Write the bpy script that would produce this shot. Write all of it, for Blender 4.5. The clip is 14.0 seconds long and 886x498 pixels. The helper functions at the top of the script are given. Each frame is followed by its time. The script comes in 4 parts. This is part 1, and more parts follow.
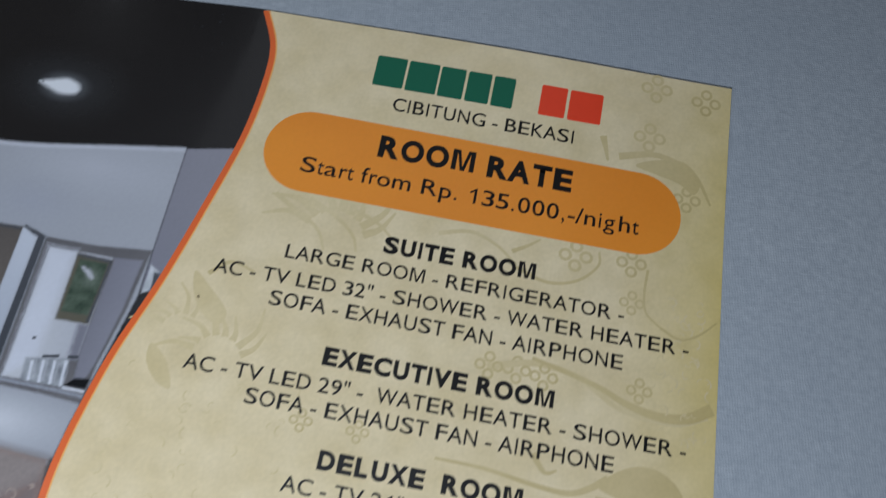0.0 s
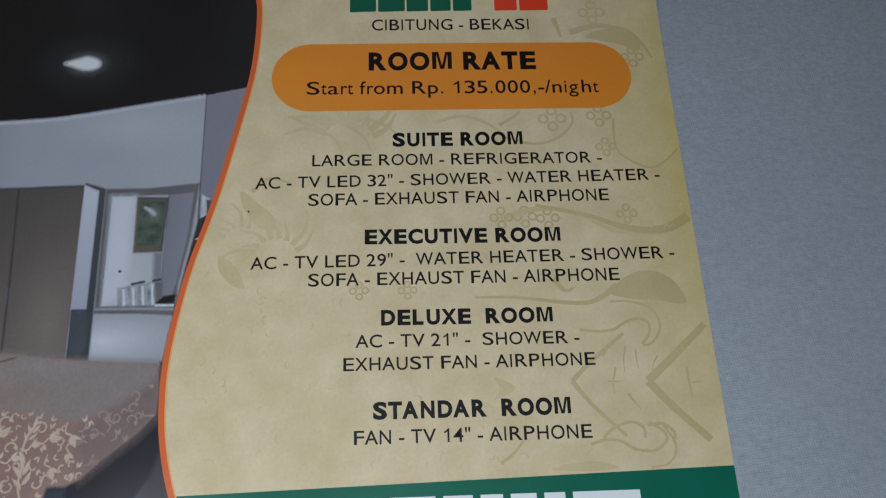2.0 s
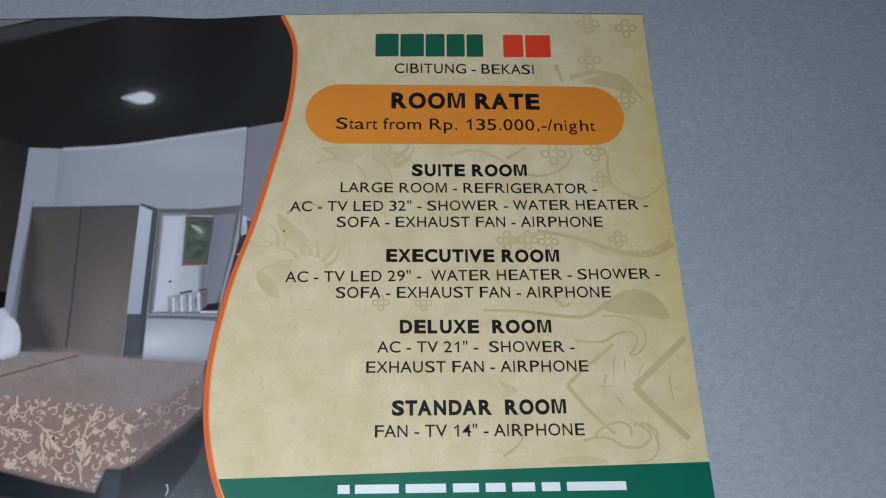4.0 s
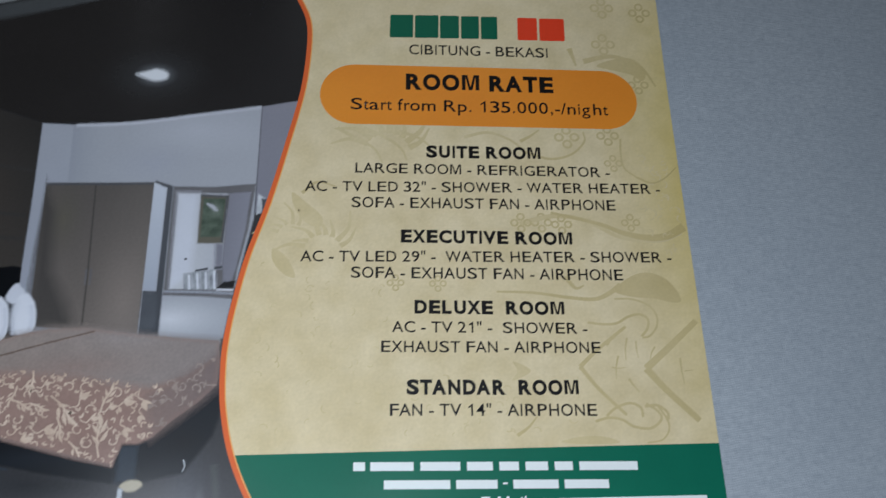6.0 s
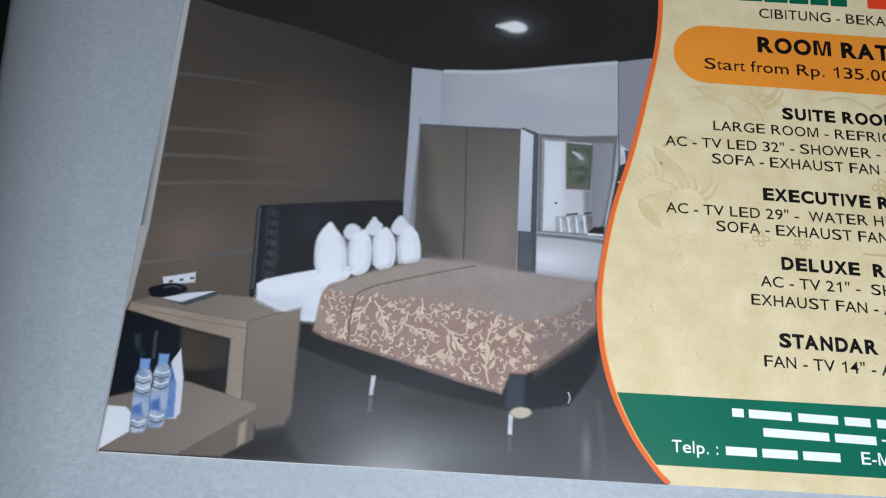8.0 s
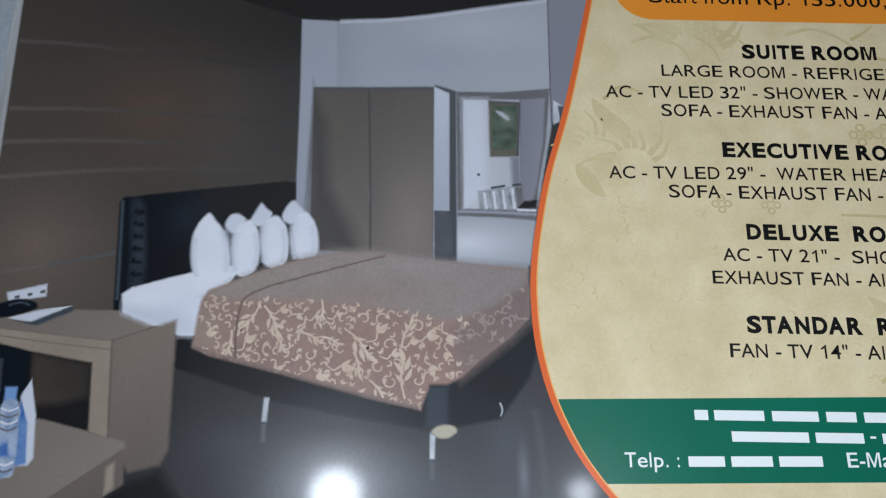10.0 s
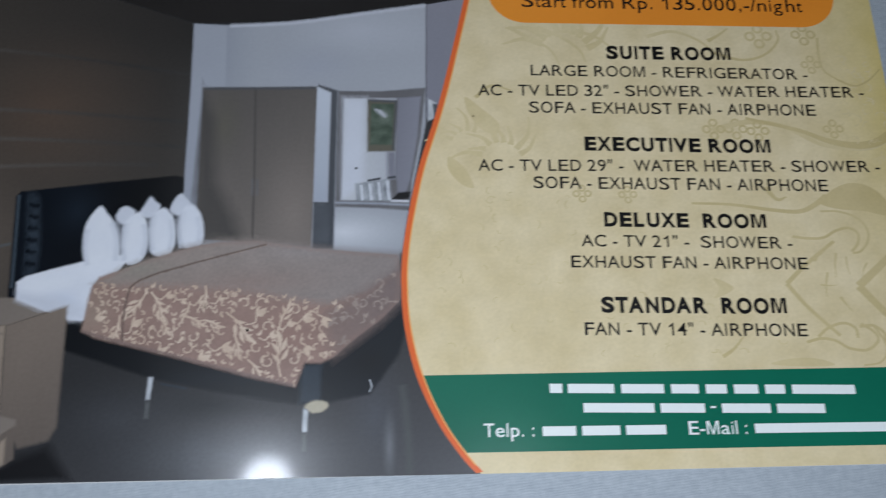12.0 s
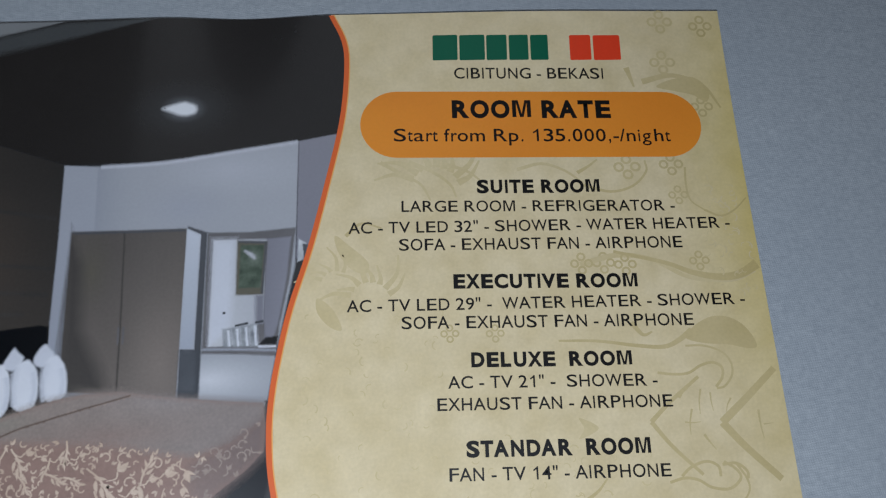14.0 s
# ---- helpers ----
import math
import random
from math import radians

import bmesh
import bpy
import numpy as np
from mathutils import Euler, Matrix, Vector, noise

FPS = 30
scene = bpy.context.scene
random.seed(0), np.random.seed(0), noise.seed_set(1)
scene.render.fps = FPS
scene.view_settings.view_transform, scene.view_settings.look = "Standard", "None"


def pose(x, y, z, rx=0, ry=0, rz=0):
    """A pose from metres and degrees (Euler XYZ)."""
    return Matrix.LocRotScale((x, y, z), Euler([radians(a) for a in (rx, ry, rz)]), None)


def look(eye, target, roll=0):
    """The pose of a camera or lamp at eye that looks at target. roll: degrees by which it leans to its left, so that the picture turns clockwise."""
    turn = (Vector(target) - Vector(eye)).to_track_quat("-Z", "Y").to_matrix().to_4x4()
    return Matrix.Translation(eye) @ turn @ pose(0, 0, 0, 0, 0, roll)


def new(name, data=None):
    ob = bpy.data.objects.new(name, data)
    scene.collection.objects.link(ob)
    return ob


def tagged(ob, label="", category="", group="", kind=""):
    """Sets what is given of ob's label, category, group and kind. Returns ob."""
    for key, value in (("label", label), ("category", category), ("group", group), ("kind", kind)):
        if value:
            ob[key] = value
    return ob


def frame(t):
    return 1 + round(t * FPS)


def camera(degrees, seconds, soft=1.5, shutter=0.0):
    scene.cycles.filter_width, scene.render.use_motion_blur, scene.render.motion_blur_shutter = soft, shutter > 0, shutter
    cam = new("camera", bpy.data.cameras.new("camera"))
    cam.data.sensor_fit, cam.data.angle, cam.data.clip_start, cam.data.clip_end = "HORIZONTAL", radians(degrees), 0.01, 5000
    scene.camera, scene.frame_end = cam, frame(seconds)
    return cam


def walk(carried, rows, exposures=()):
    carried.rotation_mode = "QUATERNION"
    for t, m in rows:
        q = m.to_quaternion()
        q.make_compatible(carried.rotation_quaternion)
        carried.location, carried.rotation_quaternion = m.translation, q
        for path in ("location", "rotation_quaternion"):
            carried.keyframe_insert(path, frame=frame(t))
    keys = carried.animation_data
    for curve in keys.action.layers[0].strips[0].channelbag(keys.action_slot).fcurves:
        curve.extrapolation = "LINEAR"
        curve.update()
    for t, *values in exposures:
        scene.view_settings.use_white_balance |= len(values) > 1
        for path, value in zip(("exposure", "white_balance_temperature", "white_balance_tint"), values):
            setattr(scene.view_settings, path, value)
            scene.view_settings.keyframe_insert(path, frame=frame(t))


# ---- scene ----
TOP = 0.75          # height of the printed face of the sheet
MM = 0.001

# ---- camera ----
cam = camera(53.84, 14.0, soft=1.2, shutter=0.3)
PATH = [
    (0, 0.0876, -0.0604, 0.9764, 22.90, -3.33, 8.84),
    (0.5, 0.0607, -0.0980, 0.9893, 23.06, -6.82, 6.21),
    (1, 0.0635, -0.1144, 1.0028, 19.68, -5.42, 0.61),
    (1.5, 0.0658, -0.1090, 1.0057, 20.93, -3.33, -2.00),
    (2, 0.0687, -0.1073, 1.0054, 21.97, -2.03, -3.37),
    (2.5, 0.0611, -0.1153, 1.0367, 22.88, -2.74, -3.47),
    (3, 0.0620, -0.1213, 1.0401, 23.68, -2.09, -2.79),
    (3.5, 0.0624, -0.1242, 1.0371, 23.93, -2.28, -2.49),
    (5.8, 0.0566, -0.1201, 1.0405, 22.43, -3.15, -2.15),
    (6, 0.0523, -0.1253, 1.0383, 22.73, -3.51, -2.04),
    (6.5, 0.0065, -0.1356, 1.0331, 21.99, -2.78, -0.34),
    (7, -0.0303, -0.1413, 1.0369, 20.94, -1.41, 2.37),
    (7.5, -0.0506, -0.1439, 1.0361, 21.19, -1.36, 2.87),
    (8, -0.0510, -0.1449, 1.0372, 22.13, -0.26, 3.21),
    (8.2, -0.0524, -0.1438, 1.0371, 21.98, -0.35, 3.08),
    (10.3, -0.0270, -0.1127, 0.9923, 18.44, -0.62, -0.62),
    (10.5, -0.0258, -0.1139, 0.9936, 18.48, -0.68, -0.37),
    (11, -0.0269, -0.1239, 0.9991, 19.22, -0.85, -0.35),
    (11.5, -0.0238, -0.1303, 1.0058, 18.42, -0.77, -0.43),
    (12, 0.0017, -0.1249, 1.0115, 18.79, -1.66, -1.35),
    (12.5, 0.0317, -0.1153, 1.0175, 18.65, -2.57, -3.11),
    (13, 0.0449, -0.0929, 1.0276, 21.05, -2.65, -4.09),
    (13.5, 0.0412, -0.0900, 1.0259, 20.93, -2.93, -3.34),
    (14, 0.0384, -0.0915, 1.0266, 20.63, -2.62, -2.93),
]
EXPOSURES = [(0, -0.24, 6150, 10), (0.2, -0.24, 6500, 10), (0.5, -0.38, 8300, 12), (0.8, -0.46, 6700, 10), (1.0, -0.56, 6250, 10), (2.0, -0.60, 6250, 10),
             (3.0, -0.30, 6200, 10), (6.0, -0.34, 6200, 9), (6.5, -0.32, 6200, 9), (7.0, -0.08, 6350, 9), (8.2, 0.1, 6350, 9), (10.3, -0.26, 6200, 9), (11.5, -0.26, 6200, 9),
             (12.5, -0.48, 6200, 10), (13.0, -0.38, 6200, 10), (14, -0.34, 6200, 10)]
walk(cam, [(t, pose(x, y, z, rx, ry, rz)) for t, x, y, z, rx, ry, rz in PATH], EXPOSURES)

# ---- light ----
world = bpy.data.worlds.new("world")
scene.world = world
world.use_nodes = True
world.node_tree.nodes["Background"].inputs[0].default_value = (0.6, 0.7, 0.8, 1)
world.node_tree.nodes["Background"].inputs[1].default_value = 0.3


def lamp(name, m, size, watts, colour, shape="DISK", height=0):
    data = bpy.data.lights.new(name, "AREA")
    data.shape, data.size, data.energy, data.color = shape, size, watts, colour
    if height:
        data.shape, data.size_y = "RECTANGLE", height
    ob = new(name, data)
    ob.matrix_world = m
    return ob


# a small bright torch, fixed here in place of one carried beside the camera
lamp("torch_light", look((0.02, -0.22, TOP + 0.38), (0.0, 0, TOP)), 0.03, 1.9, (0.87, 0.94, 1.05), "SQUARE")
# added weak lamp, set only to mirror the torch's gleam in the gloss
lamp("glint_helper", look((-0.087, -0.087, TOP + 0.28), (-0.087, -0.087, TOP)), 0.028, 0.14, (0.9, 0.96, 1.05))
# unseen small lamp, added where its mirror image gives the second gleam
lamp("small_glint_lamp", look((0.056, -0.087, TOP + 0.28), (0.056, -0.087, TOP)), 0.014, 0.022, (0.9, 0.96, 1.05))
# unseen dim panel under the ceiling, added as broad soft fill
lamp("ceiling_fill", look((-0.1, 0.6, 2.67), (-0.1, 0.6, 0)), 1.1, 1.6, (0.94, 0.97, 1.0), height=1.1)

# ---- materials ----


def srgb(r, g, b):
    return tuple((c / 255 / 12.92 if c < 11 else ((c / 255 + 0.055) / 1.055) ** 2.4) for c in (r, g, b)) + (1,)


class Nodes:
    """A material's node tree, with short ways to add and join nodes."""

    def __init__(self, name):
        self.mat = bpy.data.materials.new(name)
        self.mat.use_nodes = True
        self.tree = self.mat.node_tree
        self.bsdf = self.tree.nodes["Principled BSDF"]
        self.place = self.tree.nodes.new("ShaderNodeNewGeometry").outputs["Position"]

    def add(self, kind, **values):
        n = self.tree.nodes.new(kind)
        for key, value in values.items():
            n.inputs[key.replace("_", " ")].default_value = value
        return n

    def link(self, a, b):
        self.tree.links.new(a, b)

    def math(self, op, a, b):
        n = self.tree.nodes.new("ShaderNodeMath")
        n.operation = op
        for k, v in enumerate((a, b)):
            if isinstance(v, (int, float)):
                n.inputs[k].default_value = v
            else:
                self.link(v, n.inputs[k])
        return n.outputs[0]

    def noise(self, scale, detail=3.0, stretch=(1, 1, 1)):
        m = self.add("ShaderNodeMapping")
        m.inputs["Scale"].default_value = stretch
        self.link(self.place, m.inputs["Vector"])
        n = self.add("ShaderNodeTexNoise", Scale=scale, Detail=detail)
        self.link(m.outputs[0], n.inputs["Vector"])
        return n.outputs["Fac"]

    def ramp(self, fac, low, high):
        n = self.tree.nodes.new("ShaderNodeMapRange")
        n.inputs["From Min"].default_value, n.inputs["From Max"].default_value = low, high
        self.link(fac, n.inputs["Value"])
        return n.outputs["Result"]

    def mix(self, fac, a, b):
        n = self.tree.nodes.new("ShaderNodeMix")
        n.data_type = "RGBA"
        for sock, v in ((n.inputs[0], fac), (n.inputs[6], a), (n.inputs[7], b)):
            if isinstance(v, (tuple, float, int)):
                sock.default_value = v
            else:
                self.link(v, sock)
        return n.outputs[2]

    def across(self, ax, ay, start, end):
        """0 to 1 along the direction (ax, ay), from start to end in millimetres."""
        sep = self.add("ShaderNodeSeparateXYZ")
        self.link(self.place, sep.inputs[0])
        d = self.math("ADD", self.math("MULTIPLY", sep.outputs[0], 1000.0 * ax), self.math("MULTIPLY", sep.outputs[1], 1000.0 * ay))
        return self.ramp(d, start, end)

    def bump(self, height, strength, distance):
        n = self.add("ShaderNodeBump", Strength=strength, Distance=distance)
        self.link(height, n.inputs["Height"])
        self.link(n.outputs[0], self.bsdf.inputs["Normal"])


def ink(name, a, b=None, grade=None, grain=0.10, scale=60, stretch=(1, 1, 1), rough=0.26, spots=()):
    """Glossy printing ink. a, b: colours; grade: (ax, ay, from, to) for a printed shading from a to b; without it a and b mix in blotches.
    spots: soft printed patches (x, y, half width, half height, colour)."""
    n = Nodes(name)
    b = b or a
    colour = n.mix(n.across(*grade), srgb(*a), srgb(*b)) if grade else n.mix(n.ramp(n.noise(scale, 4, stretch), 0.3, 0.7), srgb(*a), srgb(*b))
    for x, y, w, h, tone in spots:
        sep = n.add("ShaderNodeSeparateXYZ")
        n.link(n.place, sep.inputs[0])
        u = n.math("DIVIDE", n.math("SUBTRACT", sep.outputs[0], x * MM), w * MM)
        v = n.math("DIVIDE", n.math("SUBTRACT", sep.outputs[1], y * MM), h * MM)
        far = n.math("SQRT", n.math("ADD", n.math("MULTIPLY", u, u), n.math("MULTIPLY", v, v)), 0.0)
        near = n.math("POWER", n.ramp(far, 1.0, 0.0), 1.6)
        colour = n.mix(near, colour, srgb(*tone))
    speck = n.ramp(n.noise(900, 2), 0.25, 0.75)
    soft = n.ramp(n.noise(scale * 1.7, 3, stretch), 0.2, 0.8)
    hsv = n.add("ShaderNodeHueSaturation")
    n.link(colour, hsv.inputs["Color"])
    value = n.math("ADD", n.math("MULTIPLY", speck, grain), n.math("ADD", n.math("MULTIPLY", soft, grain), 1.0 - grain))
    if name.startswith("photo_"):
        value = n.math("MULTIPLY", value, 0.77)
    n.link(value, hsv.inputs["Value"])
    n.link(hsv.outputs[0], n.bsdf.inputs["Base Color"])
    n.bsdf.inputs["Roughness"].default_value = rough
    if name.startswith("photo_"):
        n.bsdf.inputs["Coat Weight"].default_value = 0.45
        n.bsdf.inputs["Coat Roughness"].default_value = 0.09
    n.bsdf.inputs["Specular IOR Level"].default_value = 0.5
    if name.startswith("photo_") and name != "photo_floor":
        # the photograph is soft: its shapes break up into fine dots over their rims
        cover = n.tree.nodes.new("ShaderNodeAttribute")
        cover.attribute_name = "cover"
        dots = n.ramp(n.noise(15000, 0), 0.3, 0.7)
        n.link(n.math("GREATER_THAN", n.math("ADD", cover.outputs["Fac"], 0.001), dots), n.bsdf.inputs["Alpha"])
    n.bump(n.math("ADD", n.math("MULTIPLY", n.noise(1400, 2), 0.25), n.math("MULTIPLY", n.noise(45, 2), 3.5)), 0.25, 0.00006)
    return n.mat


def plaster(name, colour, scale=6):
    n = Nodes(name)
    n.link(n.mix(n.noise(scale, 4), tuple(c * 0.9 for c in colour) + (1,), colour + (1,)), n.bsdf.inputs["Base Color"])
    n.bsdf.inputs["Roughness"].default_value = 0.85
    n.bump(n.noise(180, 3), 0.2, 0.001)
    return n.mat


def woven(name):
    n = Nodes(name)
    turned = n.add("ShaderNodeMapping")
    turned.inputs["Rotation"].default_value = (0, 0, radians(-7))
    n.link(n.place, turned.inputs["Vector"])
    threads = []
    for direction in ("X", "Y"):
        wave = n.add("ShaderNodeTexWave", Scale=400.0, Distortion=5.0, Detail=2.0)
        wave.inputs["Detail Scale"].default_value = 0.6
        wave.bands_direction = direction
        n.link(turned.outputs[0], wave.inputs["Vector"])
        threads.append(wave.outputs["Fac"])
    weave = n.math("MULTIPLY", threads[0], threads[1])
    slub_x, slub_y = n.noise(620, 4, (0.65, 1.3, 1)), n.noise(620, 4, (1.3, 0.65, 1))
    slub = n.math("ADD", n.math("MULTIPLY", slub_x, 0.6), n.math("MULTIPLY", slub_y, 0.4))
    thread = n.math("ADD", n.math("MULTIPLY", slub, 0.91), n.math("MULTIPLY", weave, 0.09))
    base = n.mix(n.ramp(thread, 0.26, 0.7), srgb(147, 154, 160), srgb(176, 182, 186))
    base = n.mix(n.math("MULTIPLY", n.ramp(n.noise(14, 4), 0.3, 0.7), 0.3), base, srgb(143, 152, 161))
    n.link(base, n.bsdf.inputs["Base Color"])
    n.bsdf.inputs["Roughness"].default_value = 0.55
    n.bsdf.inputs["Sheen Weight"].default_value = 0.15
    n.bump(n.math("ADD", n.math("ADD", slub, n.math("MULTIPLY", n.noise(2600, 2), 0.5)), n.math("MULTIPLY", weave, 0.35)), 0.5, 0.0003)
    return n.mat


CLOTH = woven("woven_cloth")
WALL = plaster("wall_plaster", (0.4, 0.4, 0.39))
CEILING = plaster("ceiling_plaster", (0.42, 0.42, 0.41))
FLOOR = plaster("floor_screed", (0.06, 0.06, 0.065), 3)
PAPER = plaster("white_paper", (0.66, 0.66, 0.65), 40)

CREAM = ink("cream_print", (223, 206, 167), (210, 192, 149), scale=95, grain=0.09, spots=((178, 30, 46, 150, (194, 172, 72)),))
MOTIF_FAINT = ink("pale_motif", (213, 196, 153), (202, 184, 138), scale=60, grain=0.08)
MOTIF = ink("ochre_motif", (202, 184, 138), (192, 174, 125), scale=60, grain=0.08, spots=((182, 40, 46, 120, (171, 150, 63)),))
ORANGE = ink("orange_print", (232, 145, 48), (224, 135, 44), scale=25, grain=0.04)
RUST = ink("rust_line", (220, 102, 50), grain=0.04)
GOLD = ink("gold_line", (234, 172, 98), grain=0.04)
GREEN = ink("green_print", (22, 106, 82), (18, 97, 75), scale=30, grain=0.05)
RED = ink("red_print", (226, 66, 36), grain=0.04)
LOGO_GREEN = ink("logo_green", (12, 92, 66), grain=0.04)
BLACK = ink("black_ink", (9, 8, 8), grain=0.05, rough=0.4)
WHITE_INK = ink("white_ink", (232, 236, 232), grain=0.03)

P_WALL = ink("photo_brown_wall", (98, 89, 80), (52, 50, 48), (0.9, 0.45, -170, -40), 0.12, 30, (0.15, 1, 1), spots=((-118, 14, 44, 36, (98, 82, 70)), (-148, -30, 34, 34, (120, 105, 94))))
P_PANEL = ink("photo_panel_line", (126, 116, 107), (62, 60, 58), (0.9, 0.45, -170, -70), 0.15)
P_CEIL = ink("photo_dark_ceiling", (46, 43, 41), (38, 36, 36), (0.7, -0.7, -110, 0), 0.12, 22, spots=((-33, 68, 24, 15, (66, 67, 68)), (-33, 68, 9, 6, (150, 154, 158))))
P_COVE = ink("photo_cove", (150, 152, 152), (96, 98, 98), (0.6, -0.8, -140, -95), 0.06)
P_COVE_DIM = ink("photo_dim_cove", (84, 86, 86), grain=0.1)
P_BACK = ink("photo_white_wall", (176, 179, 185), (190, 192, 198), (0.3, 1.0, 0, 55), 0.05, 30, spots=((-20, -30, 26, 10, (222, 224, 229)), (-14, 44, 34, 14, (200, 202, 209)), (-70, 34, 22, 50, (146, 152, 164)), (-30, 30, 20, 12, (178, 181, 190))))
P_JAMB = ink("photo_wall_return", (166, 170, 180), (182, 185, 193), (0, 1, -20, 45), 0.04)
P_RETURN = ink("photo_grey_return", (135, 135, 146), (156, 155, 164), (0, 1, 0, 56), 0.05)
P_CORNICE = ink("photo_cornice", (216, 218, 226), grain=0.03)
P_WARD = ink("photo_wardrobe", (100, 94, 89), (134, 124, 116), (0.55, -0.8, -40, 22), 0.10, 60, (1, 0.15, 1), spots=((-36, -24, 14, 30, (138, 127, 119)), (-60, 8, 9, 18, (104, 99, 88)), (-66, -30, 8, 26, (66, 64, 64))))
P_WARD_SIDE = ink("photo_wardrobe_side", (214, 219, 228), (176, 182, 194), (0, -1, -22, 20), 0.04)
P_WARD_DARK = ink("photo_wardrobe_shade", (74, 71, 69), (84, 79, 74), scale=60, grain=0.10, stretch=(1, 0.15, 1))
P_PLINTH = ink("photo_plinth_face", (92, 96, 102), (70, 74, 80), scale=60, grain=0.06)
P_SLATE = ink("photo_slate", (66, 70, 76), (86, 88, 93), (0, 1, -36, 20), 0.08, spots=((-27.5, -24, 3, 12, (104, 108, 114)),))
P_FRAME = ink("photo_mirror_frame", (118, 116, 118), (104, 102, 104), grain=0.08)
P_MIRROR = ink("photo_mirror", (212, 214, 218), (186, 188, 195), (1, 0, -21, 0), 0.05)
P_CURTAIN = ink("photo_curtain", (132, 132, 142), (150, 150, 160), (1, 0, -6, 6), 0.05)
P_ART = ink("photo_green_art", (60, 76, 62), (98, 112, 96), scale=260, grain=0.25, spots=((-7, 11, 3.5, 4, (132, 142, 130)),))
P_GILT = ink("photo_gilt_frame", (104, 100, 86), grain=0.1)
P_STEEL = ink("photo_steel_cups", (186, 190, 194), (126, 130, 136), scale=240, grain=0.2)
# the paler spots put the floor's sheen into the ink colour
P_FLOOR = ink("photo_floor", (52, 52, 53), (82, 82, 85), (0.35, -1, 50, 110), 0.16, 34, (0.6, 0.3, 1), spots=((-60, -84, 40, 8, (42, 44, 47)), (-84, -88, 34, 16, (70, 71, 74)), (-52, -99, 44, 14, (92, 95, 100)), (-10, -88, 12, 22, (80, 82, 88)), (-5.8, -97, 2.6, 13, (120, 122, 126)), (-62, -100, 6, 12, (88, 90, 95))))
P_LEATHER = ink("photo_black_leather", (18, 25, 34), (9, 12, 17), (1, -0.3, -120, -80), 0.25, 50, spots=((-104, -22, 12, 14, (27, 36, 46)),))
P_TUFT = ink("photo_leather_shine", (66, 76, 86), (34, 41, 49), scale=130, grain=0.3)
P_RAIL = ink("photo_headboard_rail", (70, 80, 88), grain=0.1)
P_BASE = ink("photo_bed_base", (17, 20, 24), (24, 30, 37), (1, 0, -100, -10), 0.2, 40, spots=((-12, -72, 12, 8, (18, 21, 26)), (-60, -76, 30, 5, (30, 36, 43))))
P_CORNER = ink("photo_base_corner", (52, 62, 72), (40, 47, 55), (1, 0, 25, 32), 0.12, 40)
P_LINEN = ink("photo_white_linen", (242, 244, 249), (231, 234, 242), scale=70, grain=0.03, spots=((-106, -52, 8, 6, (214, 221, 236)),))
P_LINEN_SHADE = ink("photo_linen_shade", (216, 219, 228), (225, 228, 236), scale=60, grain=0.04)
P_SPREAD = ink("photo_bedspread_front", (166, 137, 125), (153, 126, 115), scale=80, grain=0.12, spots=((-40, -64, 26, 14, (158, 127, 115)), (-96, -56, 10, 14, (164, 143, 128))))
P_SPREAD_TOP = ink("photo_bedspread_top", (162, 148, 138), (150, 139, 134), (1, 0.3, -100, -10), 0.16, 90, spots=((-50, -46, 34, 7, (154, 135, 126)), (-30, -36, 26, 5, (164, 154, 149)), (-84, -41, 16, 5, (158, 150, 138))))
P_SPREAD_END = ink("photo_bedspread_end", (142, 121, 113), (124, 111, 109), (1, 0.3, -40, -5), 0.14, 90)
P_FLOWER = ink("photo_cream_flower", (228, 206, 184), (206, 180, 158), scale=120, grain=0.12)
P_FLOWER_DIM = ink("photo_dim_flower", (178, 160, 148), (158, 142, 132), scale=120, grain=0.12)
P_SEAM = ink("photo_spread_seam", (118, 101, 92), grain=0.2)
P_LABEL = ink("photo_bottle_label", (150, 174, 208), (186, 198, 216), scale=200, grain=0.15)
P_CHROME = ink("photo_chrome", (222, 226, 230), (170, 174, 178), scale=200, grain=0.1)
P_BEIGE = ink("photo_beige_block", (198, 188, 164), grain=0.08)
P_WOOD_TOP = ink("photo_table_top", (128, 117, 107), (142, 131, 121), (1, -0.5, -140, -60), 0.08, 50, (0.3, 1, 1))
P_WOOD_EDGE = ink("photo_table_edge", (168, 152, 135), (152, 137, 121), scale=60, grain=0.08)
P_WOOD_SIDE = ink("photo_table_side", (138, 124, 112), (108, 98, 90), (0.3, -1, 20, 70), 0.10, 60, (1, 0.3, 1))
P_HOLLOW_BACK = ink("photo_hollow_back", (74, 66, 58), (52, 48, 44), (1, 0.3, -165, -145), 0.12, 60)
P_HOLLOW = ink("photo_dark_hollow", (44, 38, 34), (28, 28, 30), (1, 0, -165, -125), 0.2, 40)
P_TRIM = ink("photo_pale_trim", (204, 206, 206), (176, 174, 168), (0, -1, -70, 50), 0.06)
P_BLUE = ink("photo_blue_card", (60, 108, 176), (128, 160, 206), scale=160, grain=0.12)
P_BOTTLE = ink("photo_water_bottle", (196, 206, 220), (122, 146, 182), scale=260, grain=0.25)
P_CAP = ink("photo_blue_cap", (128, 166, 216), grain=0.06)
P_LAMP = ink("photo_lamp_spot", (250, 252, 254), grain=0.02)

# ---- helpers for building ----


def part(name, bm, material, parent=None, label=""):
    mesh = bpy.data.meshes.new(name)
    bm.to_mesh(mesh)
    bm.free()
    mesh.materials.append(material)
    ob = new(name, mesh)
    ob.parent = parent
    return tagged(ob, label)


